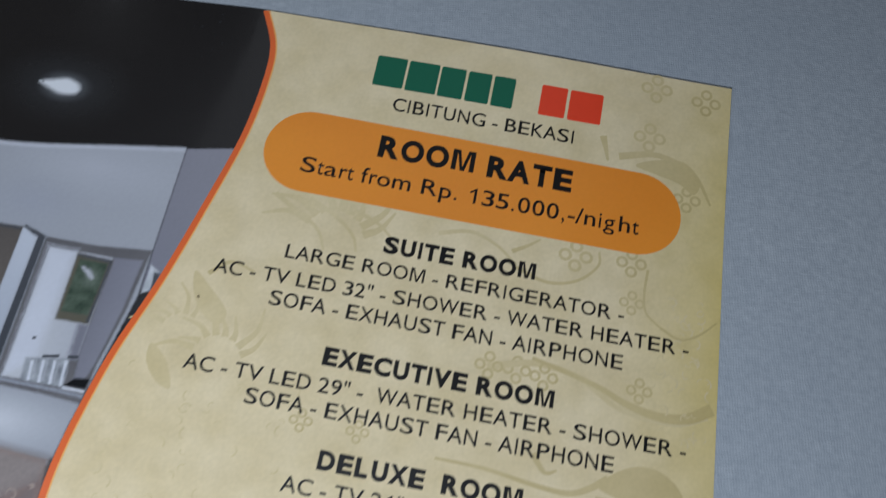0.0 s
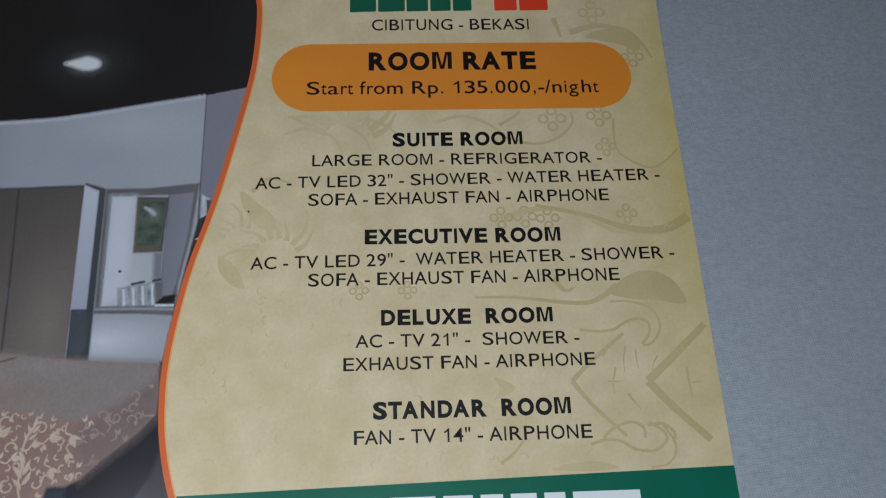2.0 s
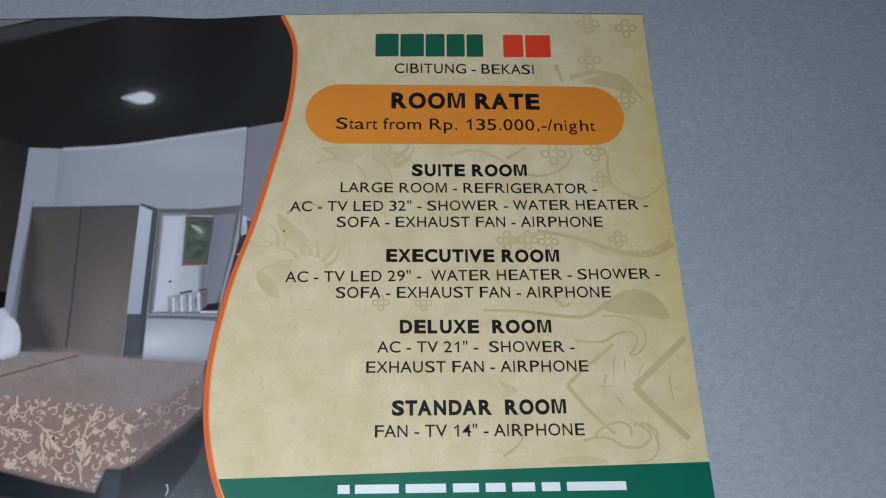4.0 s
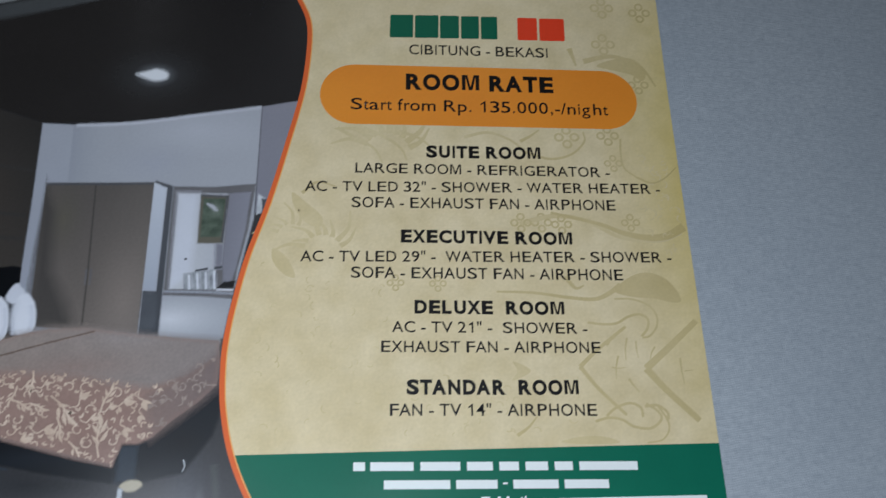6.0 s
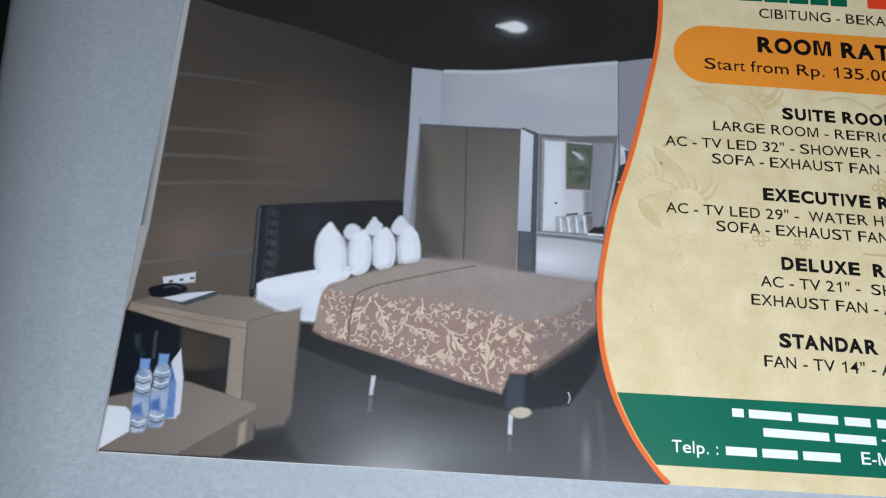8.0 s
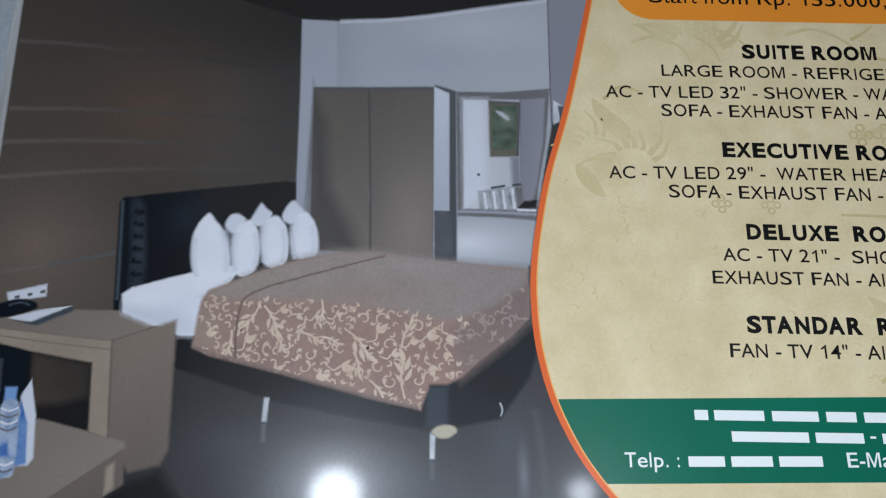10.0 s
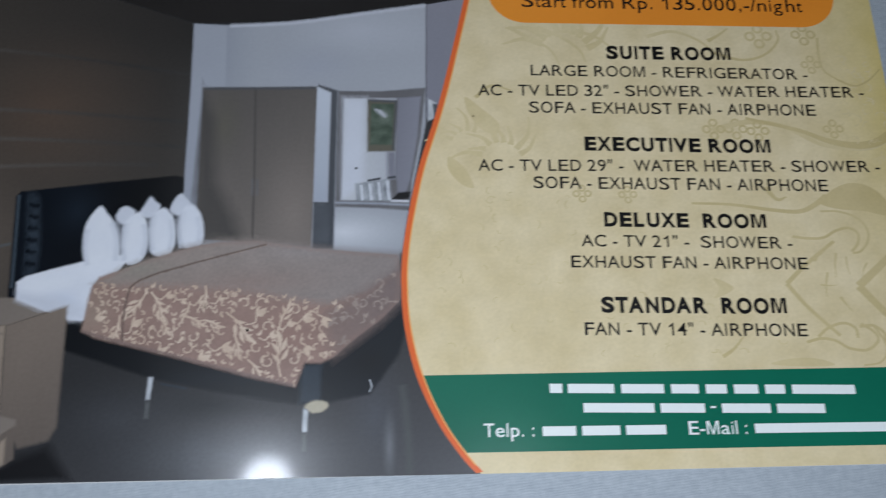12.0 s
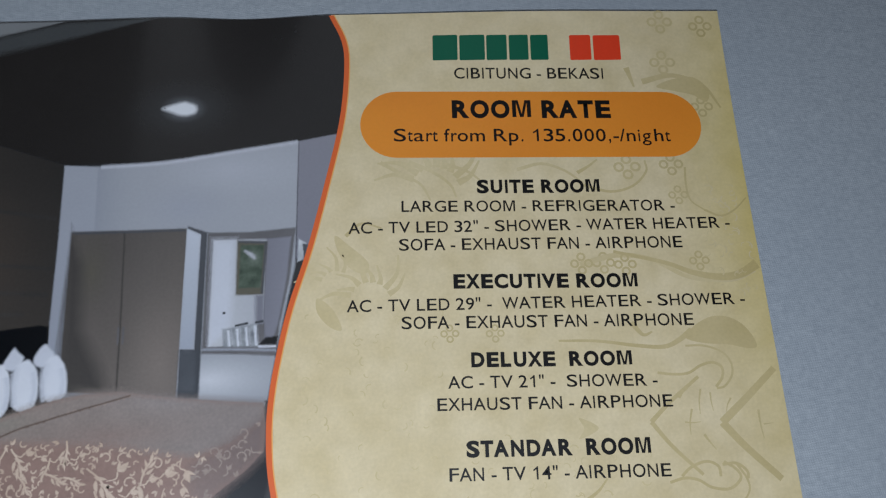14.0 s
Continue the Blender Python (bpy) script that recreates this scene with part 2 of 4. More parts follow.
def box(bm, x0, x1, y0, y1, z0, z1):
    m = Matrix.Translation(((x0 + x1) / 2, (y0 + y1) / 2, (z0 + z1) / 2)) @ Matrix.Diagonal((x1 - x0, y1 - y0, z1 - z0, 1))
    return bmesh.ops.create_cube(bm, size=1, matrix=m)["verts"]


def edge_left(y):
    return -164.5 - 1.4 * (y + 105) / 180


def edge_right(y):
    return 164.1 + 1.9 * (y + 105) / 211


# The top margin of the sheet curls up unevenly: its height there, by x, in mm.
CURL = ((-170, 0.9), (-90, 1.4), (-42, 2.5), (-12, 0.8), (22, 2.7), (90, 3.4), (170, 1.9))
STEP = 2.5
LAID = [0, 0]      # shapes and strokes laid so far: each lies a hair above the last


def ease(x, knots):
    for (a, u), (b, v) in zip(knots, knots[1:]):
        if x <= b:
            f = min(max((x - a) / (b - a), 0), 1)
            return u + (v - u) * (3 - 2 * f) * f * f
    return knots[-1][1]


def linear(f, x):
    k = math.floor(x / STEP) * STEP
    return f(k) + (f(k + STEP) - f(k)) * (x - k) / STEP


def lift(x, y):
    up = linear(lambda v: min(max((v - 45) / 60, 0), 1) ** 2, y)
    return up * linear(lambda v: ease(v, CURL), x) if up else 0.0


def settle(bm, layer):
    """Lays flat shapes, drawn in millimetres, on the curling sheet; a higher layer lies on a lower one."""
    xs, ys = [v.co.x for v in bm.verts], [v.co.y for v in bm.verts]
    if ys and max(ys) > 45:
        cuts = [((0, y, 0), (0, 1, 0)) for y in np.arange(45, max(ys), STEP)]
        cuts += [((x, 0, 0), (1, 0, 0)) for x in np.arange(math.floor(min(xs) / STEP) * STEP, max(xs), STEP)]
        for place, normal in cuts:
            bmesh.ops.bisect_plane(bm, geom=bm.verts[:] + bm.edges[:] + bm.faces[:], dist=1e-5, plane_co=place, plane_no=normal)
    LAID[0] += 1
    layer = layer * 0.6 + LAID[0] % 7 * 0.02
    for v in bm.verts:
        x, y, z = v.co
        v.co = (x * MM, y * MM, TOP + (lift(x, y) + layer * 0.0075 + z) * MM)
    for f in bm.faces:
        f.smooth = any(v.co.y > 0.045 for v in f.verts)
    return bm


def fill(bm, points):
    """One flat face, facing up, from an outline."""
    face = bm.faces.new([bm.verts.new((x, y, 0)) for x, y in points])
    face.normal_update()
    if face.normal.z < 0:
        face.normal_flip()
    if len(points) > 4:
        bmesh.ops.triangulate(bm, faces=[face])


def curve(points, closed=False, n=6):
    """A smooth line through the points."""
    p = [Vector(q) for q in points]
    out = []
    count = len(p) if closed else len(p) - 1
    for k in range(count):
        a = p[k - 1] if closed or k else p[0] * 2 - p[1]
        b, c = p[k], p[(k + 1) % len(p)]
        d = p[(k + 2) % len(p)] if closed or k + 2 < len(p) else c * 2 - b
        for s in range(n):
            t = s / n
            out.append(0.5 * (2 * b + (c - a) * t + (2 * a - 5 * b + 4 * c - d) * t * t + (3 * b - a - 3 * c + d) * t**3))
    if not closed:
        out.append(p[-1])
    return [(v.x, v.y) for v in out]


def stroke(bm, line, width, taper=None):
    """A flat ribbon along a line; taper: the width at its end, as a share."""
    p = [Vector(q) for q in line]
    left, right = [], []
    LAID[1] += 1
    z = LAID[1] * 0.618 % 1 * 0.0009
    for k, q in enumerate(p):
        d = (p[min(k + 1, len(p) - 1)] - p[max(k - 1, 0)]).normalized()
        w = width / 2 * (1 if taper is None else 1 + (taper - 1) * k / (len(p) - 1))
        left.append(bm.verts.new((q.x - d.y * w, q.y + d.x * w, z)))
        right.append(bm.verts.new((q.x + d.y * w, q.y - d.x * w, z)))
    for k in range(len(p) - 1):
        bm.faces.new((right[k], right[k + 1], left[k + 1], left[k]))


def held(x, y):
    """A place kept within the sheet."""
    return min(max(x, edge_left(y) + 0.15), edge_right(y) - 0.15), min(max(y, -105.5), 104.9)


def clearance(p, k, way):
    """How far one can go from corner k of an outline before meeting another of its sides."""
    best, q = 1e9, p[k]
    for m in range(len(p)):
        a, b = p[m], p[(m + 1) % len(p)]
        if m in (k, (k - 1) % len(p)):
            continue
        side = b - a
        cross = way.x * side.y - way.y * side.x
        if abs(cross) < 1e-9:
            continue
        t = ((a.x - q.x) * side.y - (a.y - q.y) * side.x) / cross
        u = ((a.x - q.x) * way.y - (a.y - q.y) * way.x) / cross
        if t > 1e-6 and -0.02 <= u <= 1.02:
            best = min(best, t)
    return best


def soft_fill(bm, points, rim):
    """A flat face whose cover fades from 1 to 0 across its rim."""
    fade = bm.verts.layers.float.get("cover") or bm.verts.layers.float.new("cover")
    LAID[1] += 1
    z = LAID[1] * 0.618 % 1 * 0.0009
    p = [Vector(q) for q in points]
    if sum(a.x * d.y - d.x * a.y for a, d in zip(p, p[1:] + p[:1])) < 0:
        p.reverse()
    inner, outer = [], []
    for k, q in enumerate(p):
        a, d = (q - p[k - 1]), (p[(k + 1) % len(p)] - q)
        if a.length < 1e-6 or d.length < 1e-6:
            continue
        a.normalize(), d.normalize()
        out = Vector((a.y + d.y, -a.x - d.x))
        reach = min(1 / max(out.length / 2, 0.4), 1.6)
        out = out.normalized() if out.length > 1e-3 else Vector((a.y, -a.x))
        for ring, side, value in ((inner, -1, 1.0), (outer, 1, 0.0)):
            far = min(rim / 2 * reach, 0.42 * clearance(p, k, out * side))
            v = bm.verts.new((*held(*(q + out * side * far)), z))
            v[fade] = value
            ring.append(v)
    count = len(inner)
    for k in range(count):
        bm.faces.new((inner[k], outer[k], outer[(k + 1) % count], inner[(k + 1) % count]))
    face = bm.faces.new(inner)
    face.normal_update()
    bmesh.ops.triangulate(bm, faces=[face])


def soft_stroke(bm, line, width, taper=None, rim=0.35):
    """A flat ribbon with faded sides."""
    fade = bm.verts.layers.float.get("cover") or bm.verts.layers.float.new("cover")
    p = [Vector(q) for q in line]
    LAID[1] += 1
    z = LAID[1] * 0.618 % 1 * 0.0009
    rows = []
    for k, q in enumerate(p):
        d = (p[min(k + 1, len(p) - 1)] - p[max(k - 1, 0)]).normalized()
        w = width / 2 * (1 if taper is None else 1 + (taper - 1) * k / (len(p) - 1))
        row = []
        for side, value in ((-w - rim / 2, 0.0), (-max(w - rim / 2, 0.02), 1.0), (max(w - rim / 2, 0.02), 1.0), (w + rim / 2, 0.0)):
            v = bm.verts.new((q.x + d.y * side, q.y - d.x * side, z))
            v[fade] = value
            row.append(v)
        rows.append(row)
    for a, d in zip(rows, rows[1:]):
        for k in range(3):
            bm.faces.new((a[k + 1], d[k + 1], d[k], a[k]))


def shape(name, points, layer, material, parent, label="", rounded=False, rim=0.75):
    bm = bmesh.new()
    outline = curve(points, True) if rounded else points
    if parent and parent.name == "photo":
        soft_fill(bm, outline, rim)
    else:
        fill(bm, outline)
    return part(name, settle(bm, layer), material, parent, label)


def ribbon(name, points, width, layer, material, parent, label="", taper=None, n=6, rim=0.4):
    bm = bmesh.new()
    if parent and parent.name == "photo":
        soft_stroke(bm, curve(points, n=n), width, taper, rim)
    else:
        stroke(bm, curve(points, n=n), width, taper)
    return part(name, settle(bm, layer), material, parent, label)


def inside(x, y, outline):
    hit = False
    for (ax, ay), (bx, by) in zip(outline, outline[1:] + outline[:1]):
        if (ay > y) != (by > y) and x < (bx - ax) * (y - ay) / (by - ay) + ax:
            hit = not hit
    return hit


ADVANCE = {width: group for group, width in (("I.,:/ ft", 278), ("J", 500), ("il", 222), ('"', 355), ("-r", 333), ("cs", 500.1), ("FTZ", 611), ("ABEKPSVXY", 667),
                                             ("CDHNRUw", 722), ("GOQ", 778), ("Mm", 833), ("W", 944))}


def advance(ch, bold):
    if bold and ch in "AB":
        return 0.722
    if bold and ch == "L":
        return 0.611
    return next((width for width, group in ADVANCE.items() if ch in group), 556) / 1000


# The room before a letter's ink and the width of that ink, in thousandths of an em.
INK = {"A": (0, 668), "B": (73, 560), "C": (50, 638), "D": (77, 600), "E": (79, 546), "F": (82, 507), "G": (53, 673), "H": (80, 562), "I": (93, 92), "K": (73, 590), "L": (73, 455),
       "M": (74, 685), "N": (76, 565), "O": (48, 685), "P": (77, 545), "R": (79, 628), "S": (45, 577), "T": (23, 565), "U": (79, 565), "V": (4, 658), "W": (9, 925), "X": (4, 656)}
INK |= {"a": (36, 480), "e": (37, 480), "f": (9, 275), "g": (32, 430), "h": (66, 422), "i": (66, 90), "l": (66, 90), "m": (66, 700), "n": (66, 422), "o": (33, 490), "p": (66, 452), "r": (65, 280),
        "t": (18, 253), "1": (109, 264), "0": (42, 466), "2": (30, 476), "3": (42, 470), "4": (12, 498), "5": (41, 475), "9": (43, 466)}
INK |= {".": (91, 100), ",": (87, 105), ":": (91, 100), '"': (48, 260), "-": (32, 270), "/": (0, 278)}


def cell(ch, bold):
    """The room before a letter's ink and the width of that ink, in ems."""
    left, wide = INK[ch]
    more = 22 if bold and ch in "I.,:" else 12 if bold else 0
    return (left - more) / 1000, (wide + 2 * more) / 1000


# two characters drawn by hand, by the width of their stems: the font's own turn to blots when emboldened
DRAWN = {"1": lambda w: [(0.372 - w, 0), (0.372, 0), (0.372, 1), (0.32, 1), (0.24, 0.885), (0.109, 0.76), (0.109, 0.635), (0.2, 0.69), (0.372 - w, 0.785)],
         "M": lambda w: [(0, 0), (w, 0), (w, 0.86), (0.342 - w * 0.46, 0), (0.342 + w * 0.46, 0), (0.685 - w, 0.86), (0.685 - w, 0), (0.685, 0), (0.685, 1), (0.685 - w * 1.52, 1),
                         (0.342, 0.28 - w * 0.6), (w * 1.52, 1), (0, 1)]}
GLYPHS = {}


def glyph(ch, bold):
    """A letter's flat mesh, its left edge, its width and its height."""
    if (ch, bold) not in GLYPHS:
        if ch in DRAWN:
            stem = 0.145 if bold else 0.1
            outline, tall = DRAWN[ch](stem), glyph("H", bold)[4]
            bm = bmesh.new()
            fill(bm, [(x, y * tall) for x, y in outline])
            mesh = bpy.data.meshes.new("glyph")
            bm.to_mesh(mesh)
            bm.free()
        else:
            data = bpy.data.curves.new("glyph", "FONT")
            data.body, data.resolution_u, data.offset = ch, 4, 0.045 if bold else 0.004 if ch in "ga" else 0.007
            ob = new("glyph", data)
            bpy.context.view_layer.update()
            mesh = bpy.data.meshes.new_from_object(ob.evaluated_get(bpy.context.evaluated_depsgraph_get()))
            bpy.data.objects.remove(ob)
            bpy.data.curves.remove(data)
        xs, ys = [v.co.x for v in mesh.vertices], [v.co.y for v in mesh.vertices]
        GLYPHS[ch, bold] = mesh, min(xs), max(xs) - min(xs), min(ys), max(ys)
    return GLYPHS[ch, bold]


def letters(name, text, x, y, width, angle, cap, layer, material, parent, bold=False):
    """A line of writing, letter by letter: its start, length, slope and the height of its capitals, in millimetres."""
    spots, at = [], -cell(text[0], bold)[0]
    for ch in text:
        if ch != " ":
            spots.append((ch, at + cell(ch, bold)[0], cell(ch, bold)[1]))
        at += advance(ch, bold)
    scale = width / (spots[-1][1] + spots[-1][2])
    foot, head = glyph("H", bold)[3:]
    line = new(name)
    line.parent = parent
    place = Matrix.Translation((x, y, 0)) @ Matrix.Rotation(radians(angle), 4, "Z")
    for ch, start, w in spots:
        mesh, left, ink_wide, _, _ = glyph(ch, bold)
        bm = bmesh.new()
        bm.from_mesh(mesh)
        bm.transform(place @ Matrix.Translation((start * scale, 0, 0)) @ Matrix.Diagonal((w * scale / ink_wide, cap / (head - foot), 1, 1)) @ Matrix.Translation((-left, -foot, 0)))
        bm.normal_update()
        for f in bm.faces:
            if f.normal.z < 0:
                f.normal_flip()
        part("letter", settle(bm, layer), material, line)
    return line


# ---- the room ----


def room():
    for name, ext, mat in (("floor", (-2, 2, -2, 2, -0.1, 0), FLOOR), ("ceiling", (-2, 2, -2, 2, 2.7, 2.8), CEILING),
                           ("wall_north", (-2, 2, 2, 2.12, 0, 2.7), WALL), ("wall_south", (-2, 2, -2.12, -2, 0, 2.7), WALL),
                           ("wall_east", (2, 2.12, -2.12, 2.12, 0, 2.7), WALL), ("wall_west", (-2.12, -2, -2.12, 2.12, 0, 2.7), WALL)):
        bm = bmesh.new()
        box(bm, *ext)
        tagged(part(name, bm, mat), kind="structure")


def covered_table():
    """A table under a cloth that hangs to the floor on all sides, with rounded edges and slack folds."""
    x0, x1, y0, y1, r, top = -0.25, 0.75, -0.5, 0.57, 0.06, TOP - 0.0005
    bm = bmesh.new()
    around = []
    for cx, cy, start in ((x1 - r, y1 - r, 0), (x0 + r, y1 - r, 90), (x0 + r, y0 + r, 180), (x1 - r, y0 + r, 270)):
        for k in range(7):
            a = radians(start + 15 * k)
            around.append((cx, cy, math.cos(a), math.sin(a)))
    fine = []
    for k, (cx, cy, c, s) in enumerate(around):
        nx = around[(k + 1) % len(around)]
        steps = 24 if (nx[0], nx[1]) != (cx, cy) else 1
        for q in range(steps):
            f = q / steps
            fine.append((cx + (nx[0] - cx) * f, cy + (nx[1] - cy) * f, c + (nx[2] - c) * f, s + (nx[3] - s) * f))
    rings = []
    levels = [(r * math.sin(radians(a)), -r + r * math.cos(radians(a)), 0.0) for a in range(0, 91, 15)]
    levels += [(r, -r - d, d) for d in (0.08, 0.2, 0.4, 0.6, top - r)]
    for out, down, slack in levels:
        ring = []
        for k, (cx, cy, c, s) in enumerate(fine):
            o = out + slack * 0.035 * (1 + math.sin(k * 0.9) * math.cos(k * 0.23))
            ring.append(bm.verts.new((cx + c * o, cy + s * o, max(top + down, 0.0))))
        rings.append(ring)
    bm.faces.new(rings[0])
    for a, b in zip(rings, rings[1:]):
        for k in range(len(a)):
            bm.faces.new((a[k], b[k], b[(k + 1) % len(a)], a[(k + 1) % len(a)]))
    for f in bm.faces:
        f.smooth = len(f.verts) == 4
    bm.transform(Matrix.Rotation(radians(7), 4, "Z"))
    ob = part("tablecloth", bm, CLOTH)
    tagged(ob, "pale blue-grey woven cloth spread over a table", "tablecloth")


room()
covered_table()

# ---- the printed sheet ----
BORDER = curve(((19.4, 105), (24.0, 94), (24.8, 82.5), (22.9, 62.5), (17.9, 39.5), (11.5, 13.5), (5.1, -7.5), (1.3, -25), (-0.6, -38), (-1.0, -49),
                (-0.1, -61.5), (3.2, -76), (9.2, -89.8), (16.0, -100.0), (20.8, -105.5)))


def sheet():
    bm = bmesh.new()
    fill(bm, ((edge_left(-105.3), -105.8), (edge_right(-105), -105.3), (edge_right(105), 105), (edge_left(105), 105)))
    settle(bm, 0)
    under = bmesh.ops.extrude_face_region(bm, geom=bm.faces[:])["geom"]
    for v in under:
        if isinstance(v, bmesh.types.BMVert):
            v.co.z -= 0.0004
    bmesh.ops.recalc_face_normals(bm, faces=bm.faces[:])
    for f in bm.faces:
        f.smooth = f.smooth and abs(f.normal.z) > 0.5
    ob = part("flyer", bm, PAPER)
    return tagged(ob, "glossy room-rate flyer lying on grey cloth, top edge curling", "flyer")


FLYER = sheet()
photo_outline = [(edge_left(-105) + 0.7, -105.3)] + BORDER[::-1] + [(edge_left(104.8) + 0.8, 104.8)]
PHOTO = shape("photo", photo_outline, 1, P_FLOOR, FLYER, "printed photograph of a bedroom in dim light")
cream_outline = BORDER + [(edge_right(-104.7), -105.1), (edge_right(104.7), 104.7)]
PANEL = shape("price_panel", cream_outline, 1, CREAM, FLYER, "cream printed panel with faint batik scrolls")

# ---- the photograph's printed shapes ----


def photo_shapes():
    def s(name, points, layer, mat, rounded=False, label="", rim=0.75):
        return shape(name, points, layer, mat, PHOTO, label, rounded, rim)

    def r(name, points, width, layer, mat, taper=None, rim=0.4):
        return ribbon(name, points, width, layer, mat, PHOTO, taper=taper, rim=rim)

    right = [p for p in BORDER if p[1] > 51.5]
    # room shell
    s("printed_ceiling", [(edge_left(104) + 0.5, 104.7), (edge_left(78) + 0.5, 76.5), (-148.8, 70.6), (-112, 61.4), (-72.3, 47.2), (-38, 47.6), (7.6, 54.4), (22.6, 57)] + [p for p in right if p[1] > 57][::-1], 2, P_CEIL)
    s("printed_cove", [(-150, 104.7), (-77, 104.7), (-101, 98.2), (-150, 84)], 3, P_COVE, rim=2.0)
    s("printed_cove_shade", [(-77, 104.6), (-45, 104.6), (-100, 91.5), (-150, 77), (-150, 84), (-101, 98.2)], 3, P_COVE_DIM, rim=3.0)
    s("printed_panelled_wall", [(edge_left(76) + 0.5, 76.5), (-148.8, 70.6), (-112, 61.4), (-72.3, 47.2), (-71.7, 17), (-71.4, -36), (-104, -60), (-164, -60), (edge_left(-20) + 0.5, -20)], 2, P_WALL)
    for line in (((-162.4, 39), (-148, 38.2), (-120, 35), (-98, 31.6), (-73, 27.2)), ((-161.9, 15), (-136, 14.6), (-106, 12.6), (-73, 9.4)),
                 ((-162, 3.6), (-134.6, 3.9), (-105, 2.6), (-73, 0.4)), ((-162, -8.3), (-132.9, -6.2), (-104, -5.6), (-80, -6))):
        r("printed_panel_joint", line, 0.6, 3, P_PANEL, 0.7, 1.8)
    r("printed_chrome_strip", ((-162.4, -39.6), (-150, -37.4), (-142, -36)), 0.6, 3, P_PANEL, None, 0.9)
    r("printed_chrome_strip", ((-143, -36.2), (-134, -34.6), (-123.6, -32.5)), 0.75, 3.5, P_COVE, None, 0.9)
    s("printed_trim", [(edge_left(76) - 0.5, 76), (-163.6, 75.5), (-161.9, -25), (-163.2, -53), (edge_left(-57) - 0.5, -57.2), (edge_left(-25) - 0.5, -25.3)], 4, P_TRIM)
    s("printed_back_wall", [(-72.3, 47.0), (-60.8, 46.3), (-37.8, 47.5), (7.6, 54.2), (6.7, 8), (-2.6, -39), (-24, -36), (-66, -34), (-71.6, -10), (-71.7, 17)], 2, P_BACK)
    s("printed_wall_return", [(-72.3, 46.9), (-61, 46), (-60.2, 21.7), (-66, 20), (-66, -34), (-71.4, -34), (-71.7, 17)], 3, P_JAMB)
    s("printed_grey_return", [(7.6, 54.2), (22.3, 57.0)] + [p for p in BORDER if 6 < p[1] < 57] + [(6.9, 10)], 3, P_RETURN)
    r("printed_cornice", ((-60, 46.0), (-37.8, 47.2), (-10, 51.4), (7.4, 54.0)), 0.9, 3, P_CORNICE, None, 1.4)
    s("printed_wall_lamp", [(7.7, 17.4), (10.4, 15.6), (9.2, 10), (7.4, 9)], 4, P_CHROME)
    s("printed_lamp_arm", [(9.0, 15.6), (10.9, 15.0), (9.6, 9.8)], 5, P_SLATE)
    # ceiling lamp
    s("printed_lamp", [(-40.4, 68.3), (-36.6, 69.7), (-33, 70.7), (-29.4, 69.6), (-28.4, 67.7), (-29.6, 66.0), (-33.5, 65.4), (-37.2, 66.7)], 6, P_LAMP, True, rim=1.5)
    # wardrobe, mirror and what stands before it
    s("printed_wardrobe", [(-67.8, 22.3), (-50, 22.2), (-29.5, 22.3), (-30.0, -35.8), (-48, -33.6), (-66.9, -31.8)], 4, P_WARD)
    s("printed_wardrobe_shade", [(-67.5, 22), (-64, 10), (-62, -12), (-55, -24), (-52, -33), (-66.8, -31.5)], 4.5, P_WARD_DARK, rim=6.0)
    r("printed_wardrobe_edge", ((-67.4, 21.7), (-50, 21.6), (-30, 21.7)), 0.5, 5, P_SLATE, None, 1.0)
    s("printed_wardrobe_side", [(-29.5, 22.0), (-25.0, 19.8), (-25.5, -19.5), (-29.8, -19.4)], 5, P_WARD_SIDE)
    s("printed_wardrobe_plinth", [(-29.9, -19.3), (-25.4, -19.6), (-25.0, 19.9), (-29.4, 22.2), (-29.2, 23.0), (-22.7, 20.6), (-23.2, -35.8), (-30.0, -36.0)], 4.8, P_SLATE)
    s("printed_plinth_face", [(-29.8, -20.5), (-24.6, -20.8), (-24.4, -33.6), (-29.9, -33.4)], 5.2, P_PLINTH, rim=1.6)
    r("printed_door_gap", ((-50.2, 21.8), (-49.3, -6), (-48.8, -33)), 0.25, 5, P_WARD_DARK, None, 0.9)
    for x in (-49.7, -48.1):
        r("printed_handle", ((x, -11.3), (x + 0.05, -14), (x + 0.1, -17.2)), 0.45, 6, P_FRAME, None, 0.6)
    s("printed_mirror_frame", [(-22.7, 20.5), (-8.1, 20.3), (6.8, 21.5), (4.8, 2.9), (1.8, -12.1), (0.8, -22.9), (-10, -21.9), (-22.9, -21.3)], 4, P_FRAME)
    s("printed_mirror", [(-20.7, 17.8), (-2.7, 17.6), (-3.4, -19.1), (-21.0, -19.1)], 5, P_MIRROR)
    s("printed_mirror_door", [(-20.7, 17.7), (-13.5, 17.6), (-14.2, -13), (-20.9, -19)], 5.3, P_LINEN_SHADE, rim=3.0)
    s("printed_mirror_jamb", [(-6.2, -2), (-3.2, -2), (-3.6, -18), (-6.0, -13)], 5.4, P_CURTAIN, rim=1.6)
    s("printed_curtain", [(-2.9, 17.6), (5.2, 18.2), (3.8, 2.9), (1.3, -12.1), (-0.6, -18.2), (-3.6, -18.4)], 6, P_CURTAIN)
    r("printed_mirror_lip", ((-22.6, -19.9), (-10, -20.3), (0.9, -21.0)), 0.6, 5.6, P_JAMB, None, 0.9)
    s("printed_picture_frame", [(-12.7, 17.4), (-2.6, 16.8), (-3.6, -2.0), (-12.7, -2.0)], 7, P_GILT)
    s("printed_picture", [(-11.5, 15.6), (-3.7, 15.5), (-4.5, 0.4), (-11.8, 0.4)], 8, P_ART)
